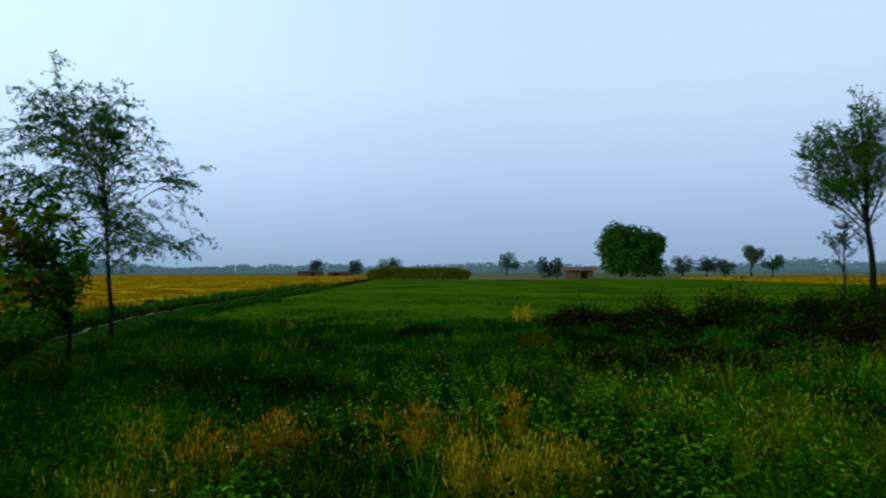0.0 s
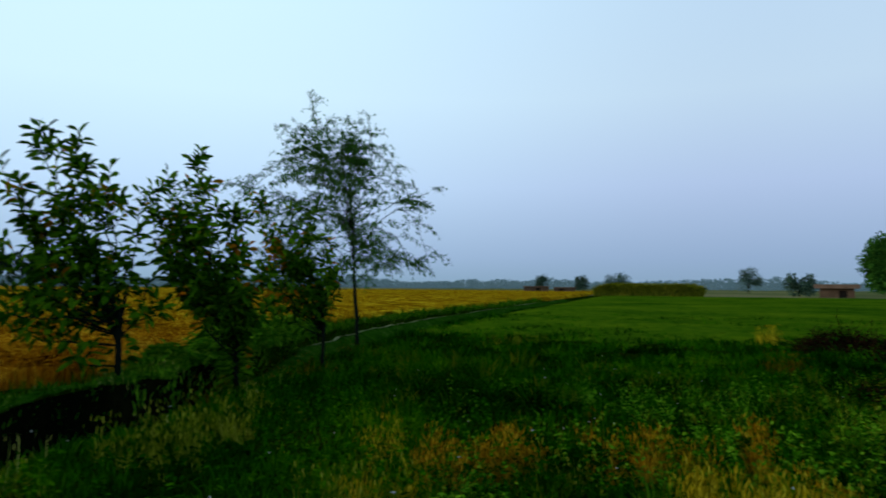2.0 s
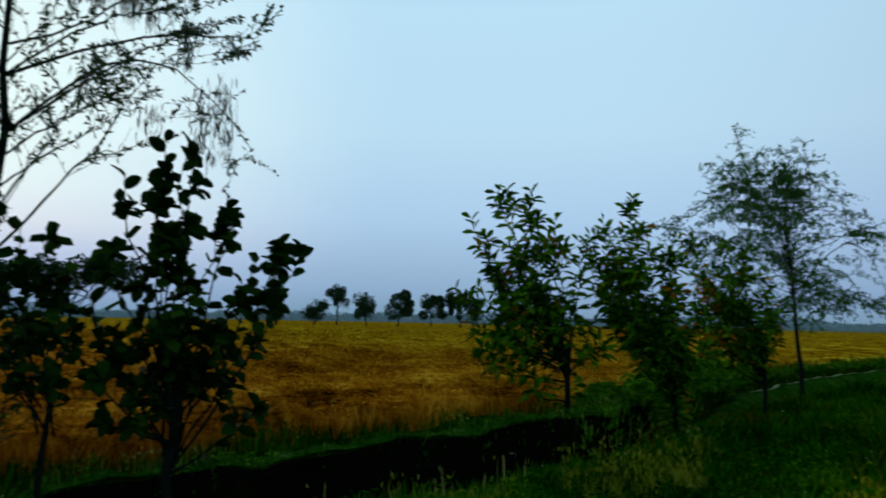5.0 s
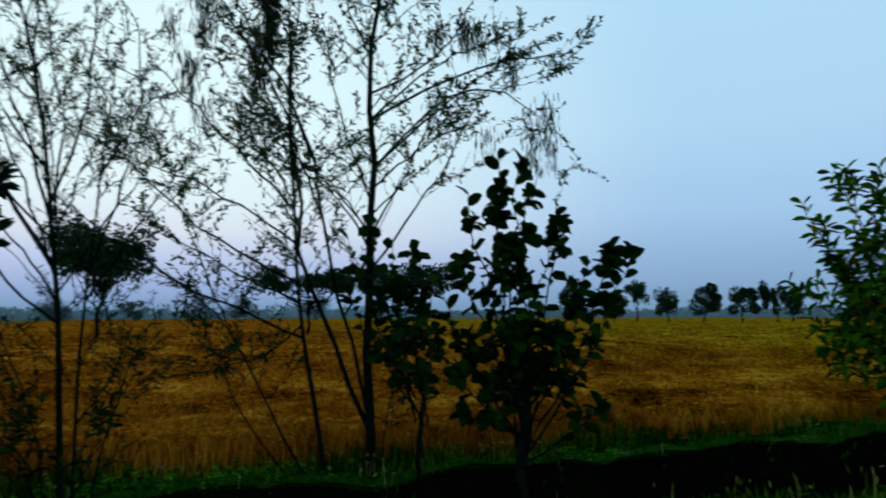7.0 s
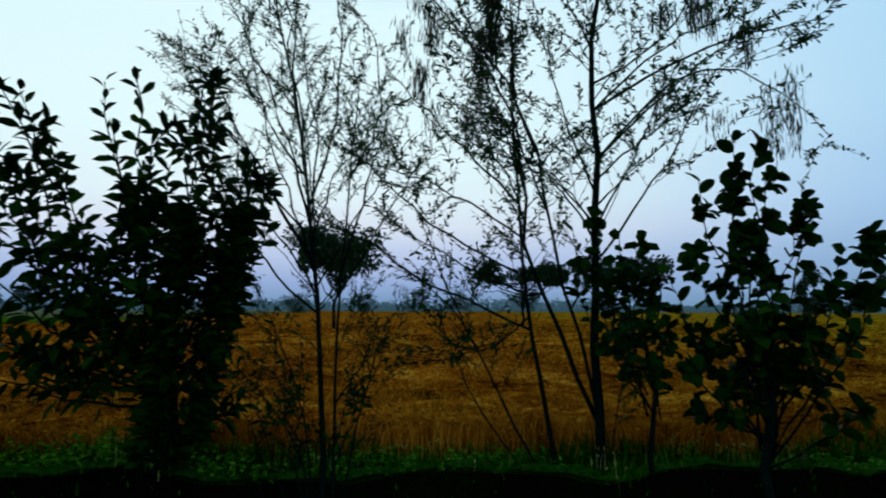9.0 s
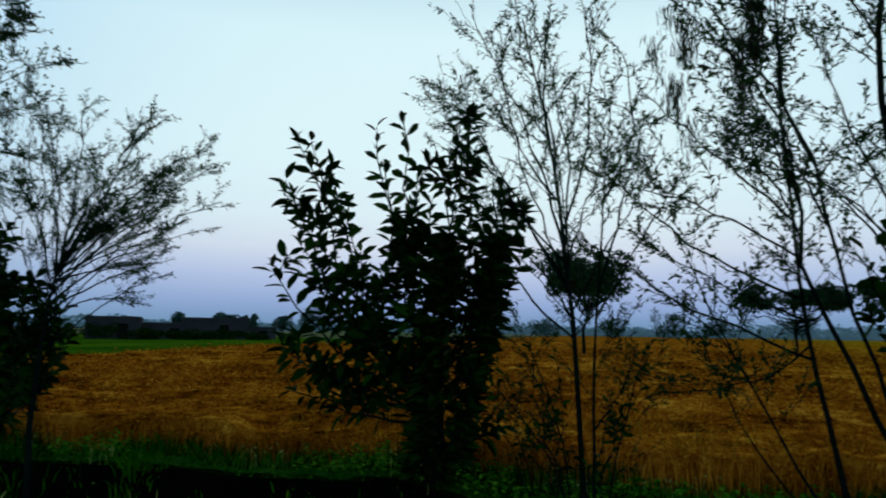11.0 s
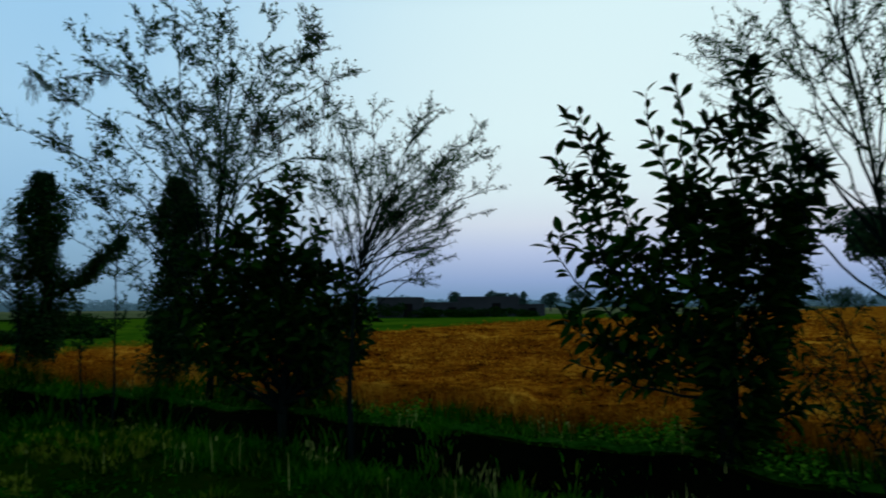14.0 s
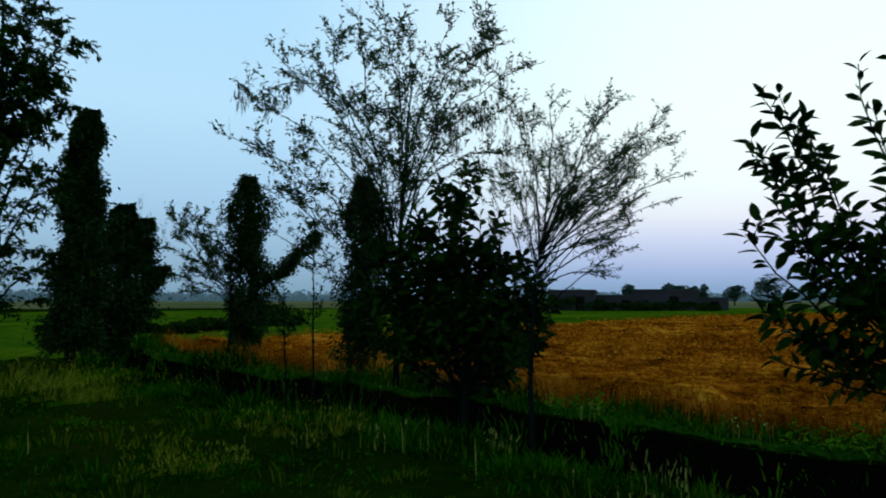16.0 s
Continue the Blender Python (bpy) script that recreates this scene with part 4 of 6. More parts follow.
feathery_tree("feathery_tree", -4.55, -6.72, [
    (-4.59, -6.68, 2.14, 0.04, 0.05, -0.04, 0, 0, 0), (-4.42, -6.29, 3.47, 0.014, -0.06, 0.02, 0, 0.9, 0), (-5.23, -6.33, 3.63, 0.015, -0.01, 0, -0.01, 0.95, 0), (-5.48, -5.74, 3.12, 0.014, 0.01, -0.05, 0.05, 0.88, 0), (-5.79, -6.11, 2.54, 0.012, 0.02, -0.07, 0.1, 0.85, 0), (-5.62, -6.26, 2.23, 0.011, 0.02, -0.02, 0.06, 0.82, 0),
    (-5.26, -6.4, 1.72, 0.01, 0.01, 0, 0.14, 0.78, 0), (-4.5, -7.08, 3.11, 0.011, -0.01, 0, 0, 0.9, 0), (-4.27, -7.14, 2.71, 0.011, 0.02, -0.02, -0.01, 0.85, 0), (-5.34, -6.32, 3.1, 0.012, 0.06, -0.07, 0.07, 0.97, 0), (-4.38, -6.63, 3.33, 0.011, -0.03, 0.02, 0, 0.97, 0), (-5.56, -6.36, 2.75, 0.01, 0.04, -0.04, 0.07, 0.88, 0),
    (-5.04, -6.64, 3.43, 0.01, -0.01, 0.03, -0.01, 0.95, 0), (-4.32, -7.26, 2.23, 0.009, 0.04, -0.02, -0.04, 0.8, 0), (-5.02, -5.72, 2.79, 0.01, 0.04, -0.21, 0.32, 0.97, 0),
], "bushy-headed young tree with a single bare trunk", 103, 12, 0.5, 4, 4, 0.046, 0.0115, 0, 0.25, 0.3, 0.05, None, 26, 1.0, (), 1.2)
feathery_tree("feathery_tree", -4.4, -9.65, [
    (-4.62, -9.53, 4.99, 0.05, 0.05, -0.03, 0, 0, 0), (-3.71, -9.41, 5.36, 0.018, 0.03, -0.07, 0, 0.28, 0), (-4.9, -8.95, 5.37, 0.018, 0.15, -0.12, 0.04, 0.33, 0), (-6.01, -9.57, 5.73, 0.016, 0.19, -0.11, 0.08, 0.4, 0), (-6.09, -8.69, 4.93, 0.015, 0.25, -0.2, 0.25, 0.5, 0), (-2.96, -10.62, 5.02, 0.015, -0.34, 0.13, 0.19, 0.33, 0),
    (-2.35, -10.44, 4.41, 0.015, -0.38, 0.08, 0.28, 0.28, 0), (-2.26, -10.38, 3.71, 0.014, -0.32, 0.04, 0.28, 0.23, 0), (-2.68, -10.23, 3.01, 0.013, -0.22, 0.03, 0.21, 0.2, 0), (-4.44, -9.71, 5.53, 0.014, -0.01, 0.02, 0, 0.6, 0), (-6.34, -9.29, 4.6, 0.012, 0.13, -0.09, 0.14, 0.53, 0), (-6.24, -9.3, 3.7, 0.012, 0.36, -0.03, 0.44, 0.42, 0),
    (-3.91, -10.83, 5.62, 0.012, 0.18, -0.06, -0.04, 0.5, 1), (-6.19, -9.23, 5.45, 0.012, 0.19, -0.1, 0.2, 0.57, 2), (-2.59, -9.42, 2.29, 0.012, -0.08, -0.22, 0.14, 0.17, 0), (-3.07, -9.75, 3.43, 0.012, -0.1, -0.01, 0.05, 0.2, 0), (-2.47, -9.98, 4.25, 0.012, -0.12, 0, 0.39, 0.6, 1), (-5.08, -8.36, 3.1, 0.011, 0.07, -0.2, 0.38, 0.45, 0),
], "spreading feathery tree with hanging bunches of pods", 104, 12, 0.6, 5, 2, 0.068, 0.025, 6, 0.25, 0.35, 0, None, 12, 1.0,
    [(-5.37, -9.75, 4.22, 0.35, 45), (-5.4, -9.57, 4.06, 0.35, 45), (-5.39, -8.97, 4.35, 0.35, 40), (-4.65, -8.94, 4.01, 0.3, 30), (-5.63, -8.74, 4.67, 0.3, 30), (-5.65, -8.45, 4.08, 0.3, 24), (-5.56, -8.78, 4.18, 0.35, 30), (-5.8, -8.72, 3.79, 0.3, 20), (-5.77, -9.52, 3.68, 0.3, 18), (-2.71, -10.24, 4.29, 0.3, 20), (-2.25, -9.91, 4.22, 0.3, 26), (-2.91, -10.09, 4.44, 0.25, 20), (-5.75, -8.77, 3.47, 0.3, 20), (-5.41, -8.78, 4.15, 0.3, 26), (-5.04, -8.72, 4.23, 0.3, 26)], 0.6)
feathery_tree("feathery_tree", -6.42, 13.4, [
    (-6.6, 13.31, 4.36, 0.05, 0, 0, 0, 0, 0), (-7.81, 13.89, 5.7, 0.016, -0.08, -0.14, -0.01, 0.62, 0), (-6.3, 12.43, 4.59, 0.014, -0.13, 0.11, 0.09, 0.7, 0), (-6.43, 13.96, 5.1, 0.014, 0.22, 0.03, -0.02, 0.68, 0), (-8.45, 12.36, 3.36, 0.014, 0.36, 0.23, 1.3, 0.6, 0), (-5.47, 14.59, 3.33, 0.014, -0.27, -0.32, 0.89, 0.57, 0),
    (-5.12, 14.36, 1.93, 0.013, 0.15, 0.12, 1.08, 0.5, 0), (-5.19, 12.89, 3.7, 0.013, -0.71, 0.45, 1.22, 0.62, 0), (-5.01, 12.88, 1.77, 0.012, 0.14, 0.07, 0.7, 0.45, 0), (-7.6, 11.71, 3.7, 0.012, 0.17, 0.57, 1.18, 0.62, 0), (-8.08, 12.94, 2.65, 0.012, 0.12, 0.01, 0.93, 0.55, 0), (-7.2, 12.13, 4.56, 0.012, -0.07, 0.24, 0.16, 0.7, 0),
    (-7.17, 12.15, 1.76, 0.012, -0.17, 0.01, 0.69, 0.42, 0), (-6.86, 12.88, 4.55, 0.012, -0.14, -0.05, -0.04, 0.68, 0), (-5.62, 12.61, 1.77, 0.011, 0.2, 0, 0.71, 0.45, 0),
], "feathery tree with a thin trunk and drooping outer branches", 105, 12, 0.75, 5, 2, 0.074, 0.025, 0, 0.35, 0.25, 0.35, M_LEAF_FRONT_LIT, 44, 1.0, (), 0.7)
feathery_tree("sapling", -3.05, -9.2, [(-3.03, -9.24, 2.6, 0.018, 0, 0, 0, 0, 0)], "thin straight sapling beside the ditch", 106, 10, 0.35, 3, 6, 0.06, 0.018, 0, 0.4)
feathery_tree("sapling", -2.75, -9.32, [(-2.68, -9.37, 1.75, 0.016, 0, 0, 0, 0, 0)], "thin straight sapling beside the ditch", 107, 8, 0.3, 3, 6, 0.06, 0.018, 0, 0.5)

leafy_shrub("broadleaf_shrub", -5.14, -3.07, [
    (-4.7, -4.13, 3.08), (-4.7, -4, 3.02), (-4.38, -3.84, 2.3), (-4.93, -4.1, 1.94), (-4.54, -3.73, 1.64), (-4.63, -3.93, 1.31), (-4.78, -4.16, 1.03), (-4.46, -3.63, 0.99),
    (-5.14, -3.62, 3.22), (-4.98, -3.32, 3.21), (-4.78, -3.36, 2.79), (-5.06, -3.89, 2.55), (-4.82, -3.09, 2.76), (-5.3, -2.93, 3.33), (-5.39, -2.85, 3.29), (-5.04, -2.47, 2.6),
    (-5.67, -2.53, 2.52), (-5.25, -2.36, 2.17), (-5.24, -2.56, 1.97), (-5.56, -2.78, 1.7), (-4.96, -2.66, 1.22), (-5.51, -2.66, 0.74), (-4.9, -3.6, 2.14), (-4.81, -3.19, 2.37),
    (-5.42, -3.24, 2.66), (-4.96, -2.89, 2.87), (-4.86, -3.65, 1.81), (-4.96, -3.84, 1.13), (-4.62, -3.37, 1.46), (-4.74, -4.28, 2.73), (-4.42, -4.11, 1.97), (-4.41, -3.99, 1.46),
], "dark green shrub with long broad leaves on upright shoots", 201, 0.165, 0.062, "lance", 4, 0.33, 9, 0.2, 298, None, 0.015, 0.6, 1, 0.85, 1, 0.085, 1250, 1.9, 0.6, 0.17, 0.14, 0.8, (0.0, 0.34))
leafy_shrub("broadleaf_shrub", -4.4, -7.85, [
    (-4.24, -8.22, 2.88), (-4.18, -7.63, 2.7), (-4.44, -8.16, 2.51), (-3.85, -8.07, 2.56), (-3.9, -8.43, 2.36), (-4.68, -7.91, 2.5), (-4.73, -7.74, 2.29), (-3.64, -8.34, 2.01),
    (-3.46, -8.38, 1.68), (-4.91, -7.52, 1.81), (-4.88, -7.59, 1.41), (-3.8, -8.63, 1.15), (-4.62, -7.24, 0.85), (-4.84, -7.89, 0.53), (-3.96, -8.5, 0.61), (-4.22, -8.18, 2.22),
    (-4.63, -8.08, 2.1), (-5.08, -7.3, 1.81), (-5.23, -7.45, 1.41), (-5.05, -7.44, 1.01), (-3.34, -8.28, 2.12), (-3.26, -8.23, 1.43), (-5.08, -7.75, 0.59),
    (-5.19, -7.27, 1.74), (-5.34, -7.37, 1.37), (-4.97, -7.13, 1.08), (-5.09, -7.61, 0.86), (-3.64, -8.24, 1.02), (-3.56, -8.17, 1.87), (-4, -8.37, 2.37), (-4.6, -7.44, 2.46), (-4.39, -7.96, 2.94), (-4.92, -7.6, 1.34), (-4.63, -7.42, 1.86),
],
            "dense dark shrub with long broad leaves beside a young tree", 202, 0.165, 0.072, "lance", 6, 0.42, 9, 0.15, 0, None, 0.016, 0.5, 1, 0.75, 20, 0.05, 0, 2.0, 0.6, 0.3, 0.2, 0.9)
leafy_shrub("broadleaf_shrub", -6.41, 6.77, [
    (-7.49, 5.97, 2.94), (-7.25, 6.06, 2.7), (-6.72, 5.86, 3.22), (-7.33, 6.54, 3.28), (-6.58, 6.17, 3.06), (-6.76, 6.39, 2.93), (-7.41, 6.25, 2.41), (-6.49, 5.98, 2.38),
    (-6.78, 6.94, 2.99), (-6.5, 6.61, 2.67), (-6.42, 6.35, 2.46), (-6.61, 7.25, 2.41), (-6.91, 5.62, 1.93), (-7.48, 5.82, 1.85), (-7.46, 5.97, 1.51), (-6.79, 5.7, 1.12),
    (-7.51, 6.29, 0.84), (-6.74, 6.12, 0.84), (-6.67, 6.32, 0.56), (-6.95, 6.85, 1.08), (-6.52, 5.96, 1.65), (-6.58, 7.02, 1.9), (-6.2, 7.04, 1.53), (-5.8, 6.81, 1.12),
    (-7.35, 6.53, 2.11), (-6.41, 6.27, 1.93), (-6.49, 6.75, 1.39), (-7.32, 6.27, 1.37),
], "green shrub with some browning leaves on upright shoots", 203, 0.19, 0.067, "lance", 5, 0.4, 7, 0.2, 0, M_LEAF_BROWN, 0.014, 0.5, 1, 0.85, 6, 0.035, 80, 1.6, 0.4, 0.1, 0.16, 0.8)
leafy_shrub("broadleaf_shrub", -5.85, 8.37, [
    (-6.48, 8.14, 3.25), (-6.6, 7.92, 2.93), (-6.03, 7.83, 2.77), (-7.04, 7.95, 2.83), (-6.55, 7.52, 2.4), (-6.45, 7.88, 2.35), (-6.27, 8.43, 2.52), (-5.64, 8.03, 2.34),
    (-5.97, 8.66, 2.07), (-5.6, 8.49, 1.72), (-5.62, 8.24, 1.24), (-6.37, 8.48, 1.05), (-6.11, 7.75, 1.23), (-6.02, 8.39, 1.8), (-6.38, 8.2, 1.8), (-6.4, 7.48, 1.93),
    (-6.63, 8.26, 1.55), (-5.45, 8.42, 1.4), (-6.5, 7.73, 1.54),
], "green shrub with some browning leaves on the ditch bank", 204, 0.18, 0.064, "lance", 6, 0.48, 9, 0.15, 0, M_LEAF_BROWN, 0.012, 0.5, 1, 1.05, 14, 0.03, 320, 1.4, 0.3, 0.07, 0.16, 0.8)
leafy_shrub("broadleaf_shrub", -5.63, 10.46, [
    (-6.58, 10.13, 2.8), (-6.12, 10.3, 2.85), (-5.73, 10.02, 2.52), (-6.51, 10.41, 2.28), (-6.4, 9.71, 1.85), (-6.04, 10.2, 1.87), (-5.77, 10.71, 2.09), (-5.36, 10.15, 1.59),
    (-6.37, 10.39, 1.39), (-5.77, 10.33, 1.2), (-5.92, 10.03, 0.88), (-5.55, 10.94, 1.9), (-6.18, 9.74, 1.11),
], "leggy green and brown shrub with bare lower stems", 205, 0.17, 0.06, "lance", 7, 0.52, 9, 0.25, 0, M_LEAF_BROWN, 0.012, 0.5, 1, 1.0, 14, 0.028, 0, 1.3, 0.4, 0.26, 0.14, 0.8)
leafy_shrub("roundleaf_shrub", -5.35, 1.34, [
    (-5.52, 1.21, 2.83), (-5.41, 1.33, 2.77), (-5.18, 1.3, 2.45), (-5.44, 1.7, 2.44), (-4.85, 2.05, 2.01), (-5.04, 1.96, 2.03), (-5.29, 1.87, 1.92), (-4.98, 1.64, 1.73),
    (-5.38, 1.71, 1.53), (-5.47, 0.93, 2.5), (-5.31, 1.1, 2.27), (-5.62, 1.24, 1.94), (-5.33, 0.83, 1.92), (-5.62, 0.72, 1.71), (-5.64, 0.81, 1.49), (-5.35, 0.71, 1.15),
    (-5.71, 0.96, 0.71), (-5.38, 0.99, 0.97), (-5.06, 1.83, 0.81), (-5.45, 1.6, 2.16), (-5.14, 1.29, 1.99), (-5.55, 1.2, 1.53), (-5.48, 1.08, 1.27),
], "dark shrub with rounded leathery leaves", 206, 0.125, 0.085, "round", 6, 0.16, 6, 0.2, 298, None, 0.012, 0.6, 1, 0.95, 0, 0.036, 0, 1.3, 0.4)
leafy_shrub("roundleaf_shrub", -5.46, 0.52, [
    (-5.63, -0.03, 2.12), (-5.57, 0.12, 2.23), (-5.38, 0.29, 2.05), (-5.62, 0.47, 1.99), (-5.34, 0.58, 1.79), (-5.55, -0.02, 1.71), (-5.63, 0.24, 1.53), (-5.35, 0.29, 1.28),
    (-5.58, 0.5, 1.53), (-5.41, 0.64, 1.4), (-5.36, 0.53, 1.1), (-5.63, 0.4, 1.8),
], "smaller round-leaved sapling beside a feathery tree", 207, 0.115, 0.078, "round", 4, 0.17, 5, 0.35, 0, None, 0.009, 0.5, 1, 0.8, 1, 0.018, 0, 1.3, 0.4)

leafy_shrub("narrowleaf_shrub", -4.95, -1.95, [
    (-4.53, -2.42, 1.23), (-4.93, -2.14, 0.99), (-5.03, -2.46, 1.14), (-5.27, -1.44, 1.46), (-4.81, -1.53, 1.24), (-4.81, -2, 1.31), (-4.87, -2.22, 1.46), (-4.99, -1.68, 1.11),
],
            "airy low shrub with small narrow leaves round a sapling", 208, 0.085, 0.028, "lance", 5, 0.3, 5, 0.45, 0, M_LEAF, 0.007, 0.4, 1, 0.3, 0, 0.012)
clad_trunk("clad_trunk", -3.65, -14.4, 3.85, 0.5, "lopped trunk wrapped to the top in dark climber leaves", 301, 5200, ((-4.89, -14.0, 2.82, 0.42),), 0.55, 0.06, 0, (0, 0), (0.3, 0.4, 0.9, 1, 0.85, 0.8, 0.95, 0.85))
clad_trunk("clad_trunk", -4.6, -11.1, 3.45, 0.46, "lopped trunk hung with dark climber leaves", 302, 5200, (), 0.3, 0.06, 0.3, (0, 0), (0.6, 0.9, 0.75, 1, 0.95, 0.7, 0.85, 0.8))
clad_trunk("clad_trunk", -0.85, -17.9, 5.75, 0.6, "tall trunk thickly wrapped in dark climber leaves", 303, 9500, (), 0.4, 0.085, 0.0, (-0.25, 0), (0.7, 1.1, 1.15, 1.0, 0.85, 0.75, 0.5, 0.85, 0.8))
clad_trunk("clad_trunk", -1.95, -19.8, 4.15, 0.85, "leaning mass of climber leaves with trailing tendrils", 304, 8000, ((-3.0, -19.7, 2.3, 0.35), (-2.6, -19.7, 3.5, 0.6)), 0.45, 0.085, 0.6, (-0.1, 0), (0.5, 0.6, 0.8, 0.95, 0.8, 0.75, 0.7, 0.6))
feathery_tree("sapling", -3.3, -14.35, [
    (-3.03, -14.41, 2.84, 0.03, -0.19, 0.05, 0.02, 0, 0), (-2.42, -14.27, 3.08, 0.015, -0.11, -0.02, 0.06, 0.47, 0), (-2.68, -14.04, 2.98, 0.012, -0.17, 0, 0.08, 0.55, 0), (-2.26, -14.98, 1.79, 0.012, -0.13, 0.03, 0.33, 0.45, 0), (-2.42, -14.41, 1.45, 0.011, -0.12, 0, 0.3, 0.38, 0), (-2.49, -14.3, 2.7, 0.011, -0.13, 0.01, 0.11, 0.6, 0),
    (-3.33, -14.34, 3.11, 0.01, -0.06, 0.02, 0, 0.55, 0),
], "small feathery tree beside a leaf-clad trunk", 108, 12, 0.45, 5, 3, 0.075, 0.024, 0, 0.25, 0.35, 0, M_LEAF, 8, 1.0, (), 0.8)
feathery_tree("roadside_tree", 0.45, -15.0, [(0.55, -15.0, 7.2, 0.09, 0, 0, 0, 0, 0), (-0.5, -14.9, 6.5, 0.04, 0, 0, 0.2, 0.5, 0), (-0.3, -14.9, 4.9, 0.035, 0, 0, 0.2, 0.4, 0), (1.3, -14.9, 6.4, 0.04, 0, 0, 0.2, 0.45, 0), (0.0, -14.6, 7.0, 0.03, 0, 0, 0, 0.6, 0), (0.2, -15.2, 5.6, 0.03, 0, 0, 0, 0.5, 0), (-0.2, -15.0, 3.6, 0.03, 0, 0, 0.1, 0.3, 0), (-0.4, -15.1, 2.2, 0.03, 0, 0, 0.1, 0.2, 0), (1.4, -15, 4.5, 0.03, 0, 0, 0.2, 0.4, 0)],
              "tall leafy tree with drooping sprays", 109, 14, 1.0, 7, 5, 0.12, 0.045, 0, 0.12, 0.3, 0.4, M_LEAF)
feathery_tree("roadside_tree", 16.9, 27.2, [(16.6, 27.4, 8.4, 0.14, 0, 0, 0, 0, 0), (15.0, 28.3, 5.6, 0.05, 0, 0, 0.3, 0.42, 0), (15.6, 28.0, 7.2, 0.05, 0, 0, 0.2, 0.45, 0), (17.8, 26.8, 7.8, 0.05, 0, 0, 0.2, 0.45, 0), (15.4, 27.0, 6.6, 0.04, 0, 0, 0.2, 0.4, 0), (18.4, 27.0, 6.2, 0.05, 0, 0, 0.3, 0.4, 0), (16.3, 26.3, 7.6, 0.04, 0, 0, 0, 0.5, 0), (15.2, 27.9, 4.4, 0.04, 0, 0, 0.2, 0.35, 0), (14.5, 28.5, 5.3, 0.03, 0, 0, 0.2, 0.4, 0), (15.0, 28.2, 6.7, 0.03, 0, 0, 0.1, 0.4, 0)],
              "tall roadside tree with a wispy open crown", 110, 12, 1.3, 7, 3, 0.12, 0.034, 0, 0.2, 0.35, 0.0, M_LEAF_FRONT_LIT, 14)
feathery_tree("sapling", 15.0, 26.0, [(15.05, 26.0, 3.4, 0.05, 0, 0, 0, 0, 0), (14.6, 26.2, 2.8, 0.03, 0, 0, 0, 0.4, 0)], "small tree beside the tall roadside tree", 111, 12, 0.8, 5, 3, 0.12, 0.035, 0, 0.4)


# ---- brush, tufts and grass ----
def brush_heap(x, y, wide, deep, tall, label, seed, green=0.3):
    """A heap of dead twigs with some leaves on it."""
    r = np.random.default_rng(seed)
    at = np.array(foot(x, y))
    k = int(220 * wide)
    a, q = r.uniform(0, 2 * np.pi, k), np.sqrt(r.uniform(0, 1, k))
    px, py = np.cos(a) * q * wide / 2, np.sin(a) * q * deep / 2
    top = np.maximum(tall * (1 - 0.75 * q**2) * (0.8 + 0.55 * wob(px, py, 0.45, seed)), 0.08)
    lines = []
    for i in range(k // 3):
        p = at + [px[i], py[i], r.uniform(0, 0.3) * top[i]]
        d = r.normal(size=3) * [0.4, 0.4, 0.2] + [0, 0, top[i] * r.uniform(0.5, 1.1)]
        lines.append(taper(bent(r, p, p + d, (0, 0, 0), 5, 0.08), 0.012, 0.004))
    n = k * 14
    i = r.integers(0, k, n)
    p = np.stack([px[i], py[i], top[i] * r.uniform(0.05, 1, n)], 1) + r.normal(size=(n, 3)) * 0.08
    p[:, 2] = np.maximum(p[:, 2], 0.01)
    way = r.normal(size=(n, 3)) + [0, 0, 0.3]
    cut = int(n * green)
    more = [("green_leaves", leaves(r, p[:cut] + at, way[:cut], 0.09, 0.045), M_GRASS, "")] if cut else []
    return plant("brush_heap", at, label, "brush", "brush by the field", [("brushwood", lines, M_BRUSH, 4)], ("dead_leaves", leaves(r, p[cut:] + at, way[cut:], 0.08, 0.03), M_BRUSH, ""), more)


for x, y, wide, deep, tall, seed, green in ((3.6, 17.4, 2.0, 1.2, 0.55, 1, 0.1), (5.0, 16.6, 1.6, 1.2, 0.85, 2, 0.1), (4.4, 15.4, 1.5, 1.0, 0.5, 3, 0.4), (7.0, 16.0, 2.6, 1.4, 1.1, 4, 0.8), (9.0, 15.8, 2.6, 1.5, 1.15, 5, 0.7), (8.3, 12.8, 2.2, 1.6, 0.8, 6, 0.2), (6.3, 12.6, 1.5, 1.2, 0.6, 7, 0.5), (10.8, 16.0, 2.6, 1.5, 1.1, 8, 0.7), (7.6, 10.6, 1.6, 1.2, 0.5, 9, 0.4), (8.9, 11.4, 1.8, 1.4, 0.7, 10, 0.1), (2.7, 9.7, 1.3, 0.8, 0.36, 11, 0.3), (3.7, 9.9, 1.5, 0.9, 0.4, 12, 0.3)):
    brush_heap(x, y, wide, deep, tall, "dark heap of dead brush with some green" if green > 0.15 else "dark brown heap of dead brush", seed, green)


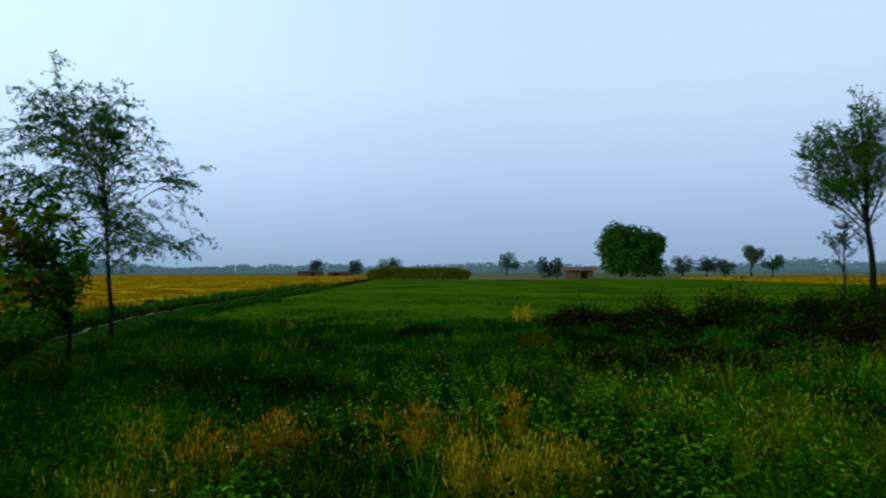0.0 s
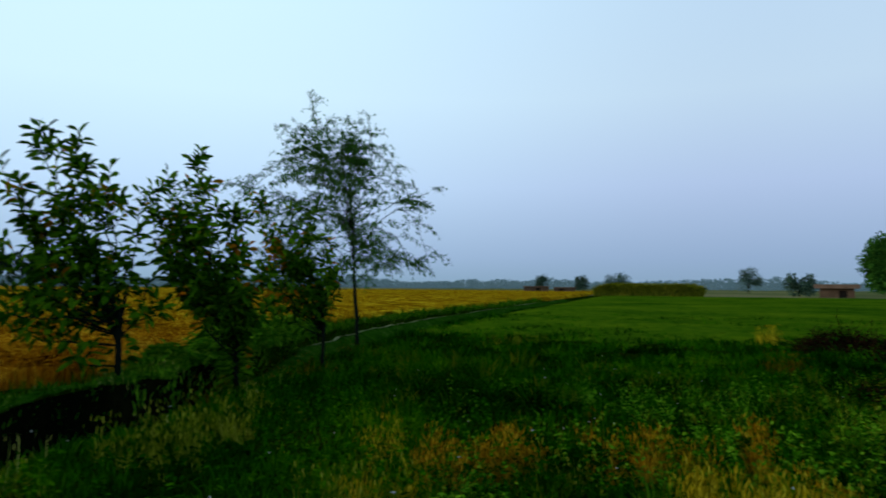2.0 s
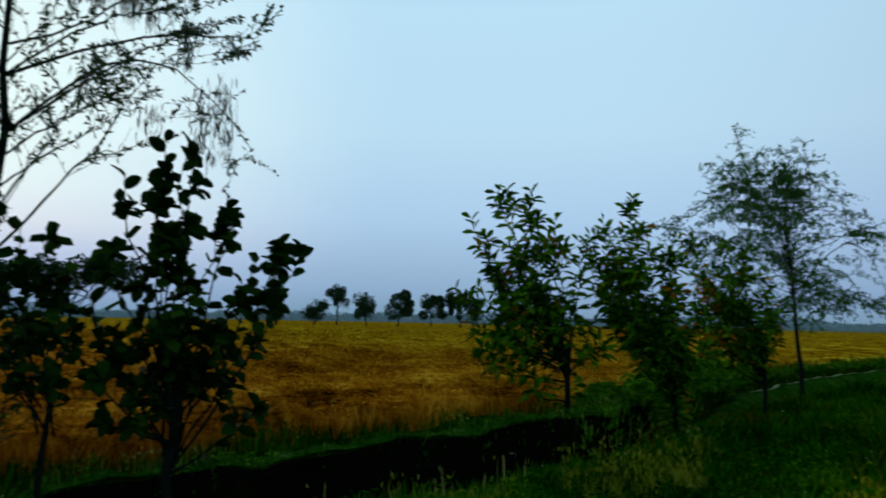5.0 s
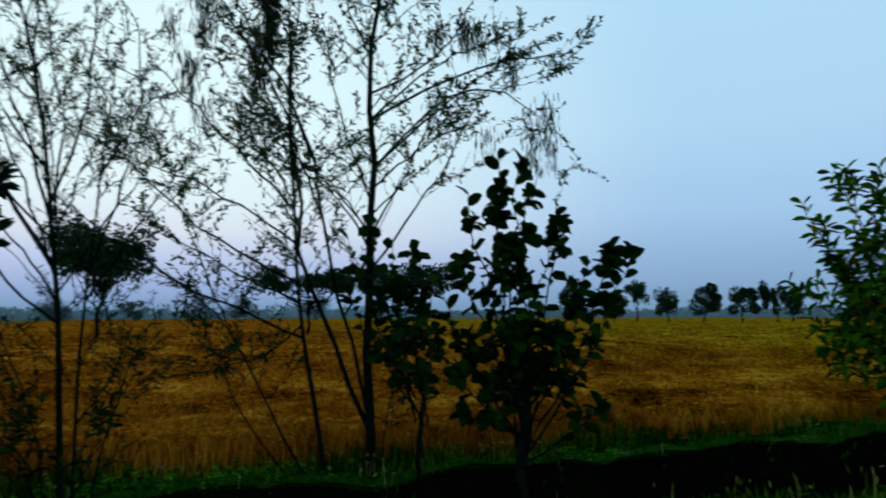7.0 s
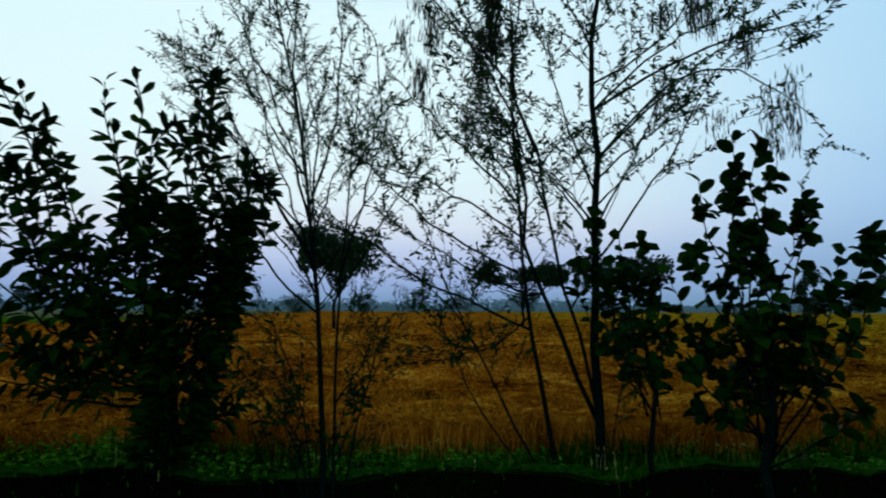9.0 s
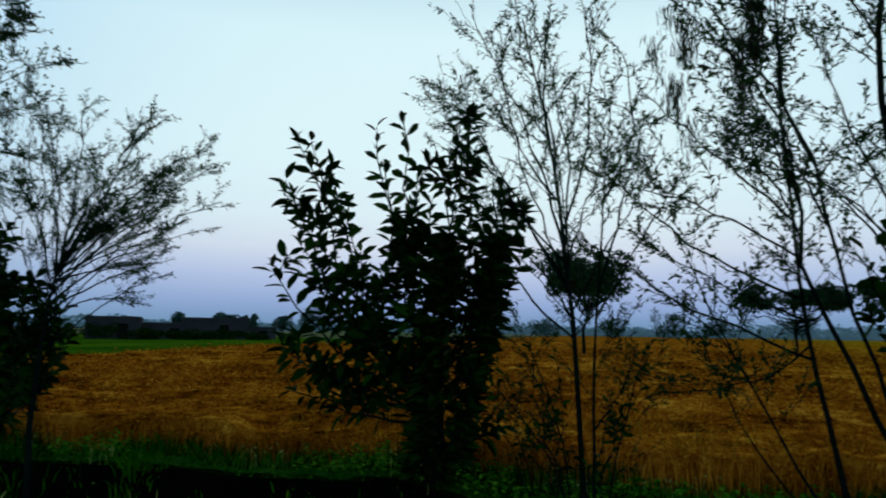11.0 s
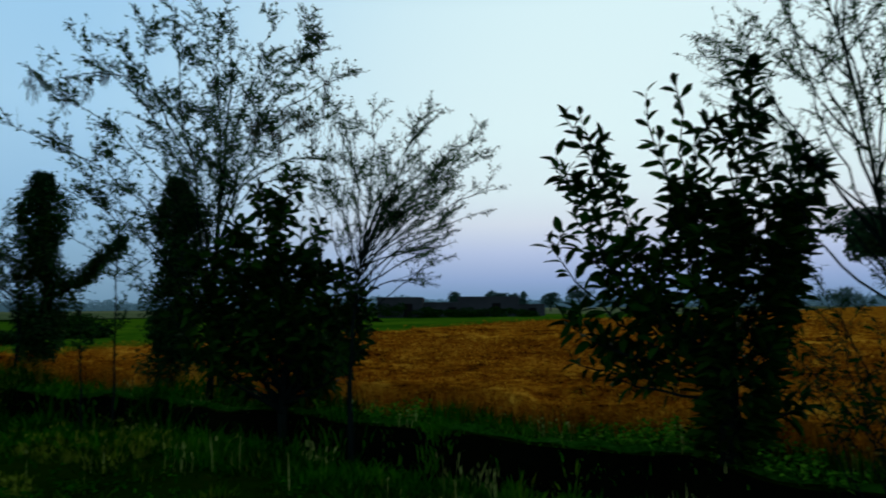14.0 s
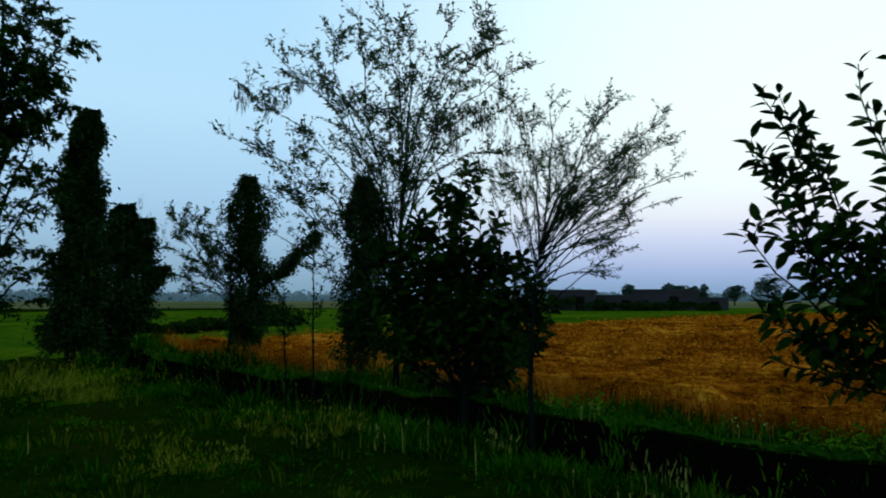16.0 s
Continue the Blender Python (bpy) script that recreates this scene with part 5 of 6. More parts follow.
def tuft(name, x, y, wide, tall, count, mat, label, seed, lean=0.45, width=0.012, heads=0):
    r = np.random.default_rng(seed)
    at = np.array(foot(x, y))
    subs = max(5, int(wide * 30))
    hub = r.normal(size=(subs, 2)) * wide / 2.1
    i = r.integers(0, subs, count)
    p = hub[i] + r.normal(size=(count, 2)) * wide / 13
    tall = tall * r.uniform(0.35, 1.25, subs)[i]
    pos = np.c_[p, 0 * p[:, 0]]
    pos[:, 2] = land(pos[:, 0] + x, pos[:, 1] + y) - at[2] - 0.01
    pieces = [blades(r, pos, tall * (1 - 0.3 * np.clip(np.hypot(p[:, 0], p[:, 1]) / wide, 0, 1)), width, lean)]
    ob = thing(name, at, label, "grass tuft", "grass tufts")
    v, f = pieces[0]
    tagged(part("clump", mesh_from("clump", v, f, mat), ob), kind="stuff")
    if heads:
        q = pos[:heads] + np.c_[r.normal(size=(heads, 2)) * 0.05, r.uniform(0.6, 0.95, heads) * tall[:heads]]
        v, f = leaves(r, q, r.normal(size=(heads, 3)) * 0.22 + [0, 0, 1], 0.055, 0.0075, (1, 0.9), 0)
        tagged(part("plume", mesh_from("plume", v, f, mat), ob), kind="stuff")
    return ob


def weed_bush(x, y, wide, tall, seed):
    """A low mound of leafy weeds on many short stalks."""
    r = np.random.default_rng(seed)
    at = np.array(foot(x, y))
    n = int(90 * wide)
    a, q = r.uniform(0, 2 * np.pi, n), np.sqrt(r.uniform(0, 1, n))
    base = np.stack([np.cos(a) * q * wide * 0.35, np.sin(a) * q * wide * 0.35, 0 * q], 1)
    tips = base * 1.6 + np.c_[r.normal(size=(n, 2)) * 0.06, np.maximum(tall * (1.1 - 0.7 * q**2) * r.uniform(0.6, 1.1, n), 0.08)]
    base[:, 2] = land(base[:, 0] + x, base[:, 1] + y) - at[2] - 0.02
    stalks = [taper(bent(r, at + b, at + c, (0, 0, 0.03), 5, 0.02), 0.006, 0.003) for b, c in zip(base, tips)]
    k = 16
    s = np.tile(np.linspace(0.25, 1, k), n)[:, None]
    p = np.repeat(base, k, 0) * (1 - s) + np.repeat(tips, k, 0) * s + r.normal(size=(n * k, 3)) * 0.02 + at
    foliage = leaves(r, p, r.normal(size=p.shape) * [1, 1, 0.35] + [0, 0, 0.15], 0.12, 0.05)
    return plant("weed_bush", at, "bushy mound of green leafy weeds on the bund", "weeds", "weeds on the bund", [("stalks", stalks, M_WEED, 4)], ("foliage", foliage, M_WEED, ""))


for i, (x, y, wide, tall) in enumerate(((-7.83, 12.2, 1.5, 0.65), (-7.6, 11.2, 1.1, 0.45), (-7.35, 10.3, 1.2, 0.5), (-8.2, 13.6, 1.2, 0.45), (-6.95, 8.3, 0.7, 0.26), (-7.1, 9.2, 1.0, 0.3), (-8.6, 15.0, 1.2, 0.35))):
    weed_bush(x, y, wide, tall, 660 + i)

STRAW = "dry yellow straw-coloured grass tuft among green weeds"
LIME = "pale yellow-green grass tuft with feathery heads"
DULL = "dull brown dead grass tuft"
for i, (x, y, wide, tall, many, look_) in enumerate((
    (-1.55, 5.0, 0.34, 0.36, 330, 0), (-1.3, 5.2, 0.3, 0.36, 300, 0), (-1.05, 5.4, 0.26, 0.34, 200, 0), (-1.5, 5.5, 0.3, 0.28, 120, 0), (-2.25, 5.2, 0.3, 0.4, 170, 1), (-2.0, 4.3, 0.4, 0.3, 150, 2), (-0.9, 6.6, 0.3, 0.34, 90, 3), (-0.75, 5.2, 0.3, 0.26, 70, 2),
    (-0.35, 5.4, 0.24, 0.34, 130, 0), (-0.1, 5.5, 0.26, 0.36, 190, 0), (0.15, 5.7, 0.2, 0.3, 90, 0), (0.16, 4.4, 0.24, 0.34, 150, 1), (0.42, 4.25, 0.28, 0.36, 320, 1), (0.66, 4.35, 0.26, 0.34, 280, 1), (0.86, 4.4, 0.24, 0.3, 150, 1), (0.55, 4.9, 0.3, 0.3, 120, 1),
    (0.62, 5.9, 0.22, 0.42, 170, 0), (0.88, 5.2, 0.2, 0.32, 100, 0), (1.25, 5.2, 0.3, 0.3, 80, 2), (2.5, 5.2, 0.4, 0.4, 110, 2), (3.25, 6.3, 0.5, 0.34, 150, 2), (2.6, 4.4, 0.3, 0.4, 90, 2), (2.0, 6.6, 0.4, 0.3, 90, 2), (3.2, 9.6, 0.9, 0.26, 200, 3), (3.9, 7.8, 0.9, 0.24, 170, 3), (1.6, 8.3, 0.5, 0.3, 90, 2), (4.6, 9.0, 0.7, 0.4, 160, 2), (5.8, 9.6, 0.6, 0.5, 160, 2),
    (-4.1, 4.6, 0.4, 0.36, 170, 2), (-4.7, 5.7, 0.4, 0.4, 170, 2), (-4.55, 6.7, 0.35, 0.36, 120, 2), (-5.9, 8.0, 0.5, 0.4, 170, 3), (-5.3, 9.2, 0.6, 0.36, 200, 3), (-5.9, 13.0, 1.4, 0.3, 200, 3), (-4.2, 3.4, 0.3, 0.24, 90, 2), (-5.45, 3.4, 0.25, 0.24, 60, 2),
    (-0.6, -13.8, 0.9, 0.45, 300, 2), (-1.1, -13.7, 0.8, 0.45, 300, 2), (-0.2, -14.8, 0.8, 0.5, 240, 2), (-1.3, -7.9, 0.7, 0.2, 320, 2), (-2.4, -12.6, 0.7, 0.3, 220, 2), (-2.4, -8.6, 0.5, 0.24, 180, 2), (-3.05, -8.2, 0.4, 0.24, 150, 2), (2.3, 20.0, 0.5, 0.5, 420, 1), (-3.8, 17.4, 1.0, 0.26, 300, 2), (1.7, 13.3, 0.7, 0.4, 200, 3),
    (1.82, 7.6, 0.4, 0.34, 110, 2), (1.94, 6.95, 0.36, 0.36, 120, 2), (3.4, 9.3, 0.5, 0.4, 110, 2), (2.3, 6.65, 0.3, 0.34, 90, 2), (3.0, 6.05, 0.6, 0.22, 190, 2), (3.62, 6.2, 0.6, 0.22, 190, 2), (2.2, 4.9, 0.2, 0.5, 60, 2), (0.22, 4.3, 0.26, 0.36, 240, 1), (0.47, 4.15, 0.3, 0.36, 260, 1),
    (-4.05, 5.85, 0.3, 0.34, 110, 2), (-2.0, 4.0, 0.26, 0.34, 120, 2), (-1.75, 4.1, 0.24, 0.34, 130, 1), (-3.8, 4.4, 0.34, 0.34, 150, 2), (-3.8, 5.0, 0.3, 0.36, 130, 2), (-3.85, 5.6, 0.26, 0.36, 110, 2),
    (-0.53, -12.45, 0.5, 0.3, 160, 2), (-0.78, -12.3, 0.45, 0.42, 170, 2), (-1, -12.31, 0.4, 0.48, 170, 2), (0.1, -13.56, 0.5, 0.3, 130, 2), (-1.13, -7.41, 0.35, 0.14, 160, 2), (-1.33, -7.22, 0.3, 0.12, 120, 2), (-2.59, -7.95, 0.3, 0.2, 90, 2), (-2.81, -8, 0.25, 0.2, 80, 2), (-2.44, -13.81, 0.6, 0.2, 120, 2),
)):
    tuft("dry_grass_tuft", x, y, wide, tall, int(many * 1.1), (M_STRAW, M_STRAW_PALE, M_LIME, M_DEAD_GRASS)[look_], (STRAW, STRAW, LIME, DULL)[look_], 400 + i, 0.75, 0.0042, int(many * (1.1, 1.1, 0.6, 0.4)[look_]))



def scatter(r, count, near, far, a0, a1, power=1.3):
    """Places round the standpoint, thinning out with distance."""
    d = near + (far - near) * r.uniform(0, 1, count) ** power
    a = np.radians(r.uniform(a0, a1, count))
    return np.stack([-np.sin(a) * d, np.cos(a) * d - 0.4], 1)


def grass_cover(name, count, near, far, height, width, mat, label, seed, clump=0.5, a0=-42, a1=190, lean=0.5, power=1.3, keep=None, patch=None):
    r = np.random.default_rng(seed)
    q = scatter(r, count, near, far, a0, a1, power)
    u = q[:, 0] - crest(q[:, 1])
    ok = (u > -2.0)
    if keep is not None:
        ok &= keep(q, u)
    thick = wob(q[:, 0], q[:, 1], 0.8, seed) * 0.5 + wob(q[:, 0], q[:, 1], 2.2, seed + 1) * 0.5
    ok &= r.uniform(-1, 1, len(q)) < thick * 1.2 + clump
    q, thick = q[ok], thick[ok]
    d = np.hypot(q[:, 0], q[:, 1])
    h = height * np.clip(0.85 + 0.9 * thick, 0.3, 2) * (1 + d / 40)
    z = land(q[:, 0], q[:, 1]) - 0.01
    v, f = blades(r, np.c_[q, z], h, width * (0.6 + d / 9), lean)
    return tagged(new(name, mesh_from(name, v, f, mat)), label, "grass", kind="stuff")


def wheat_stalks(name, count, u0, u1, y0, y1, height, width, seed, power=1.6):
    r = np.random.default_rng(seed)
    u = u0 + (u1 - u0) * r.uniform(0, 1, count) ** power
    y = r.uniform(y0, y1, count)
    x = u + crest(y)
    ok = y > wheat_end(x)
    x, y, u = x[ok], y[ok], u[ok]
    z = land(x, y)
    top = wheat_top(x, y) - z
    h = np.maximum(top, 0.3) * height * r.uniform(0.8, 1.25, len(x))
    down = np.clip(wob(x, y, 0.9, 23) + r.normal(size=len(x)) * 0.25 - 0.35, 0, 1)
    a = 5 * wob(x, y, 1.3, 21) + r.normal(size=len(x)) * 0.7
    v, f = blades(r, np.c_[x, y, z], h * (1 - 0.35 * down), width * (0.7 + np.abs(u) / 14), 0.35, np.stack([np.cos(a), np.sin(a)], 1) * (0.05 + 0.7 * down)[:, None])
    ears = v.reshape(-1, 5, 3)[::2]
    tip = ears[:, 4]
    nod = unit(tip - (ears[:, 2] + ears[:, 3]) / 2) * 0.5 + r.normal(size=tip.shape) * [0.6, 0.6, 0.25]
    v, f = join((v, f), leaves(r, tip, nod, 0.06 + np.abs(u[::2]) / 260, 0.013 + np.abs(u[::2]) / 900, (1, 0.9), 0.2))
    return tagged(new(name, mesh_from(name, v, f, M_WHEAT)), "standing ripe wheat stalks in uneven lodged swathes", "wheat", kind="stuff")


wheat_stalks("wheat_stalks", 190000, -0.8, -13, -20, 22, 1.25, 0.01, 501, 1.25)
wheat_stalks("wheat_stalks", 110000, -9, -45, -30, 60, 1.2, 0.012, 502, 1.2)

def tussocks(name, count, each, near, far, tall, mat, label, seed, a0=-42, a1=190, keep=None, width=0.013, power=1.3):
    """Clumps of grass whose blades spread outwards, of uneven size, with bare dips between them."""
    r = np.random.default_rng(seed)
    c = scatter(r, count, near, far, a0, a1, power)
    u = c[:, 0] - crest(c[:, 1])
    ok = (u > 1.05) if keep is None else keep(c, u)
    c = c[ok]
    d = np.hypot(c[:, 0], c[:, 1])
    size = r.uniform(0.5, 1.25, len(c)) ** 1.5 * (1 + d / 30)
    i = np.repeat(np.arange(len(c)), each)
    off = r.normal(size=(len(i), 2)) * 0.085 * size[i, None]
    q = c[i] + off
    h = tall * size[i] * np.clip(1.1 - np.hypot(off[:, 0], off[:, 1]) / (0.3 * size[i]), 0.35, 1.1)
    v, f = blades(r, np.c_[q, land(q[:, 0], q[:, 1]) - 0.01], h, width * (0.6 + d[i] / 9), 0.3, off * 4.5 / size[i, None])
    return tagged(new(name, mesh_from(name, v, f, mat)), label, "grass", kind="stuff")


grass_cover("grass_cover", 36000, 3.0, 17, 0.1, 0.018, M_GRASS, "short dark green grass over the near ground", 601, 0.5, -42, 60, keep=lambda q, u: u > 0.9)
grass_cover("grass_cover", 15000, 3.0, 17, 0.07, 0.012, M_GRASS, "thin low grass between bare hollows", 634, 0.1, 60, 190, keep=lambda q, u: u > 0.9)
tussocks("grass_tussocks", 2300, 34, 3.1, 18, 0.17, M_GRASS, "dark green clumps of grass over the near ground", 606, -42, 60)
tussocks("grass_tussocks", 900, 46, 3.1, 18, 0.1, M_GRASS, "low dark green clumps of grass with bare hollows between", 633, 60, 190, lambda q, u: (u > 1.05) & (wob(q[:, 0], q[:, 1], 0.7, 41) > -0.15), 0.008)
tussocks("grass_tussocks", 210, 40, 3.4, 13, 0.24, M_GRASS_PALE, "yellow-green taller clumps of grass", 607, -34, 24, None, 0.0075)
tussocks("grass_tussocks", 70, 40, 3.1, 12, 0.2, M_GRASS_PALE, "yellow-green clumps of grass by the brush", 612, -42, 4, None, 0.0075)
tussocks("grass_tussocks", 60, 34, 3.8, 11, 0.34, M_WEED, "tall green stalky clumps of grass before the brush", 639, -36, 2, None, 0.006)
tussocks("grass_tussocks", 130, 34, 3.4, 14, 0.12, M_GRASS_PALE, "yellow-green clumps of grass in the shade", 608, 60, 188, None, 0.0075)
tussocks("bank_grass", 15000, 26, 4.0, 24, 0.085, M_BANK, "bright green grass clumps along the top of the bund", 609, -10, 183, lambda q, u: (u < -0.1) & (u > -0.36 - 0.25 * wob(q[:, 0], q[:, 1], 0.9, 31)), 0.011, 1.0)
grass_cover("bank_grass", 60000, 4.0, 30, 0.075, 0.014, M_BANK, "green grass on the bund and ditch edge", 604, 0.5, -10, 175, 0.6, 1.0, lambda q, u: ((u < -0.1) & (u > -0.4)) | ((u > 0.85) & (u < 1.3)))
tussocks("bank_weeds", 1500, 28, 8, 17, 0.13, M_WEED, "bright green weeds on the bund between the shrubs", 642, 15, 50, lambda q, u: (u < 0.1) & (u > -0.6) & (q[:, 1] > 6.5), 0.012, 1.0)
tussocks("bank_weeds", 7000, 28, 8, 60, 0.16, M_BANK, "bushy green weeds along the far bund", 610, 0, 50, lambda q, u: (u < 0.05) & (u > -1.0) & (q[:, 1] > 8), 0.011, 1.4)
tussocks("bank_weeds", 5000, 20, 9, 50, 0.07, M_GRASS, "short grass on the low bank of the channel", 629, 0, 45, lambda q, u: (u > 0.1) & (u < 1.0) & (np.abs(u - 0.46) > 0.1) & (q[:, 1] > 9), 0.009, 1.4)
grass_cover("grass_cover", 9000, 0.6, 3.4, 0.1, 0.02, M_GRASS, "short trodden grass round the standpoint", 615, 0.5, -180, 180, keep=lambda q, u: u > 0.9)
tussocks("grass_tussocks", 1000, 30, 0.7, 3.4, 0.12, M_GRASS, "low dark green clumps of grass round the standpoint", 624, -180, 180, power=0.6)
tussocks("grass_tussocks", 1500, 30, 3.2, 14, 0.15, M_GRASS, "dark green clumps of grass over the open ground", 625, -170, -42)
grass_cover("grass_cover", 16000, 3.0, 17, 0.12, 0.02, M_GRASS, "short dark green grass over the open ground", 616, 0.5, -170, -42, keep=lambda q, u: u > 0.9)
grass_cover("wheat_weeds", 150000, 5.0, 22, 0.22, 0.01, M_GRASS, "dark green weeds along the front of the wheat", 617, 0.3, -5, 175, 0.5, 1.0, lambda q, u: (u < -0.3) & (u > np.interp(q[:, 1], [0, 2.5, 4.5], [-2.0, -0.8, -0.5])))
grass_cover("wheat_weeds", 60000, 5.0, 22, 0.26, 0.008, M_DEAD_GRASS, "brown dead grass along the front of the wheat", 627, 0.2, -5, 175, 0.4, 1.0, lambda q, u: (u < -0.5) & (u > np.interp(q[:, 1], [0, 2.5, 4.5], [-2.1, -1.0, -0.7])))
tussocks("ditch_grass", 5000, 26, 4.0, 16, 0.16, M_GRASS, "dark grass growing in the ditch", 618, 100, 186, lambda q, u: (u > 0.12) & (u < 1.0) & (q[:, 1] < -1.5), 0.012, 1.0)
tussocks("ditch_grass", 2600, 30, 6.0, 20, 0.24, M_GRASS, "tall dark grass clumps choking the ditch", 643, 130, 188, lambda q, u: (u > -0.1) & (u < 1.2) & (q[:, 1] < -5.5) & (wob(q[:, 0], q[:, 1], 0.9, 44) > -0.1), 0.011, 1.0)
tussocks("ditch_grass", 2600, 26, 4.0, 12, 0.13, M_GRASS, "dark grass on the lip of the ditch", 619, 20, 105, lambda q, u: (u > 0.55) & (u < 1.1), 0.012, 1.0)
tussocks("ditch_grass", 4500, 28, 4.5, 16, 0.13, M_GRASS, "tall dark grass on the near lip of the ditch", 623, 120, 188, lambda q, u: (u > 0.85) & (u < 1.6) & (q[:, 1] < -4), 0.012, 1.0)
tussocks("ditch_grass", 3400, 24, 4.0, 22, 0.11, M_GRASS, "dark grass hanging over the edge of the ditch", 636, -5, 186, lambda q, u: (u > -0.14) & (u < 0.1), 0.009, 1.0)
tussocks("ditch_grass", 800, 28, 4.5, 14, 0.17, M_BANK, "pale grass clumps on the lip of the ditch", 621, 20, 186, lambda q, u: (u > 0.7) & (u < 1.5), 0.01, 1.0)
tussocks("grass_tussocks", 110, 36, 5.5, 15, 0.12, M_GRASS_PALE, "bright yellow-green clumps of grass near the path", 622, 135, 190, None, 0.0075)
grass_cover("crop_blades", 36000, 15, 34, 0.14, 0.012, M_GRASS, "young green crop blades", 605, 0.9, -35, 36, 0.4, 1.2, lambda q, u: (u > 1.2) & (q[:, 1] > 18 - 1.3 * wob(q[:, 0], q[:, 1], 2.6, 16)))


def weeds(name, count, near, far, seed, label, a0=-42, a1=190, size=0.07, tall=0.32, mat=None, keep=None):
    """Leafy weeds: short stalks with small leaves round them."""
    r = np.random.default_rng(seed)
    q = scatter(r, count, near, far, a0, a1, 1.4)
    u = q[:, 0] - crest(q[:, 1])
    ok = ((u > 1.1) if keep is None else keep(q, u)) & (r.uniform(-0.4, 0.4, count) < wob(q[:, 0], q[:, 1], 1.1, seed) - 0.05)
    q = q[ok]
    k = 11
    base = np.repeat(np.c_[q, land(q[:, 0], q[:, 1])], k, 0)
    h = np.repeat(tall * r.uniform(0.4, 1.2, len(q)), k) * np.tile(np.linspace(0.2, 1, k), len(q))
    pos = base + np.c_[r.normal(size=(len(base), 2)) * 0.035, h]
    v, f = leaves(r, pos, r.normal(size=pos.shape) * [1, 1, 0.4] + [0, 0, 0.35], size, size * 0.45, (0.9, 0.9))
    return tagged(new(name, mesh_from(name, v, f, mat or M_GRASS)), label, "weeds", kind="stuff")


weeds("weeds", 5000, 3.2, 16, 611, "leafy green weeds among the grass", -42, 70, size=0.055, tall=0.26)
weeds("weeds", 1500, 3.4, 16, 635, "low leafy green weeds in patches", 70, 190, size=0.05, tall=0.16)
weeds("weeds", 2000, 3.2, 12, 613, "taller leafy weeds among the grass", -42, 34, 0.05, 0.34, M_GRASS)
weeds("weeds", 220, 4.2, 13, 631, "yellow-green leafy weeds before the dead brush", -34, -8, 0.05, 0.5, M_GRASS_PALE)
weeds("weeds", 90, 3.4, 10, 632, "pale leafy weeds scattered over the near grass", -42, 40, 0.04, 0.32, M_GRASS_PALE)
weeds("weeds", 420, 3.6, 12, 638, "lush green leafy weeds in patches before the brush", -40, 0, 0.055, 0.3, M_WEED)
weeds("weeds", 1100, 3.6, 10, 645, "fresh green leafy weeds round the straw tufts", -20, 18, 0.05, 0.28, M_WEED)
weeds("weeds", 380, 3.4, 12, 614, "small leafy weeds by the ditch", 60, 188, 0.045, 0.24, M_GRASS)
weeds("bank_weeds", 2600, 4.5, 9, 637, "bright green leafy weeds on the bund below a shrub", 108, 150, 0.05, 0.2, M_WEED, lambda q, u: (u < 0.0) & (u > -0.6))
weeds("bank_weeds", 1000, 4.5, 9, 646, "low green leafy weeds along the bund", 62, 108, 0.045, 0.12, M_WEED, lambda q, u: (u < 0.0) & (u > -0.5))

# fallen pale clumps in the wheat
for i, (x, y, wide, many) in enumerate(((-7.6, -4.6, 1.2, 700), (-7.9, -3.2, 0.9, 500), (-7.6, -0.9, 1.1, 700), (-8.4, -2.0, 1.0, 500), (-7.9, 0.7, 0.9, 450), (-9.2, -5.4, 1.2, 600), (-8.3, 3.0, 1.0, 450), (-9.4, 1.8, 1.1, 450))):
    tuft("fallen_wheat_clump", x, y, wide, 0.85, many, M_STRAW, "pale clump of wheat beaten down in the field", 440 + i, 1.1, 0.008)
# spikes on the near lip of the ditch
r = np.random.default_rng(640)
y = np.r_[r.uniform(-9, 8, 1500), r.uniform(-8, -2.5, 2200)]
u = 0.75 + 1.1 * r.uniform(0, 1, 3700) ** 1.5
ok = wob(y, u, 0.55, 9) + r.normal(size=len(y)) * 0.2 > 0.7
q = np.c_[(crest(y) + u)[ok], y[ok]]
base = np.c_[q, land(q[:, 0], q[:, 1])]
tall = r.uniform(0.14, 0.36, len(q))
tops = base + np.c_[r.normal(size=(len(q), 2)) * 0.02, tall * 0.8]
v, f = join(blades(r, base, tall, 0.006, 0.12), leaves(r, tops, r.normal(size=tops.shape) * 0.2 + [0, 0, 1], 0.07, 0.008, (1, 0.8), 0))
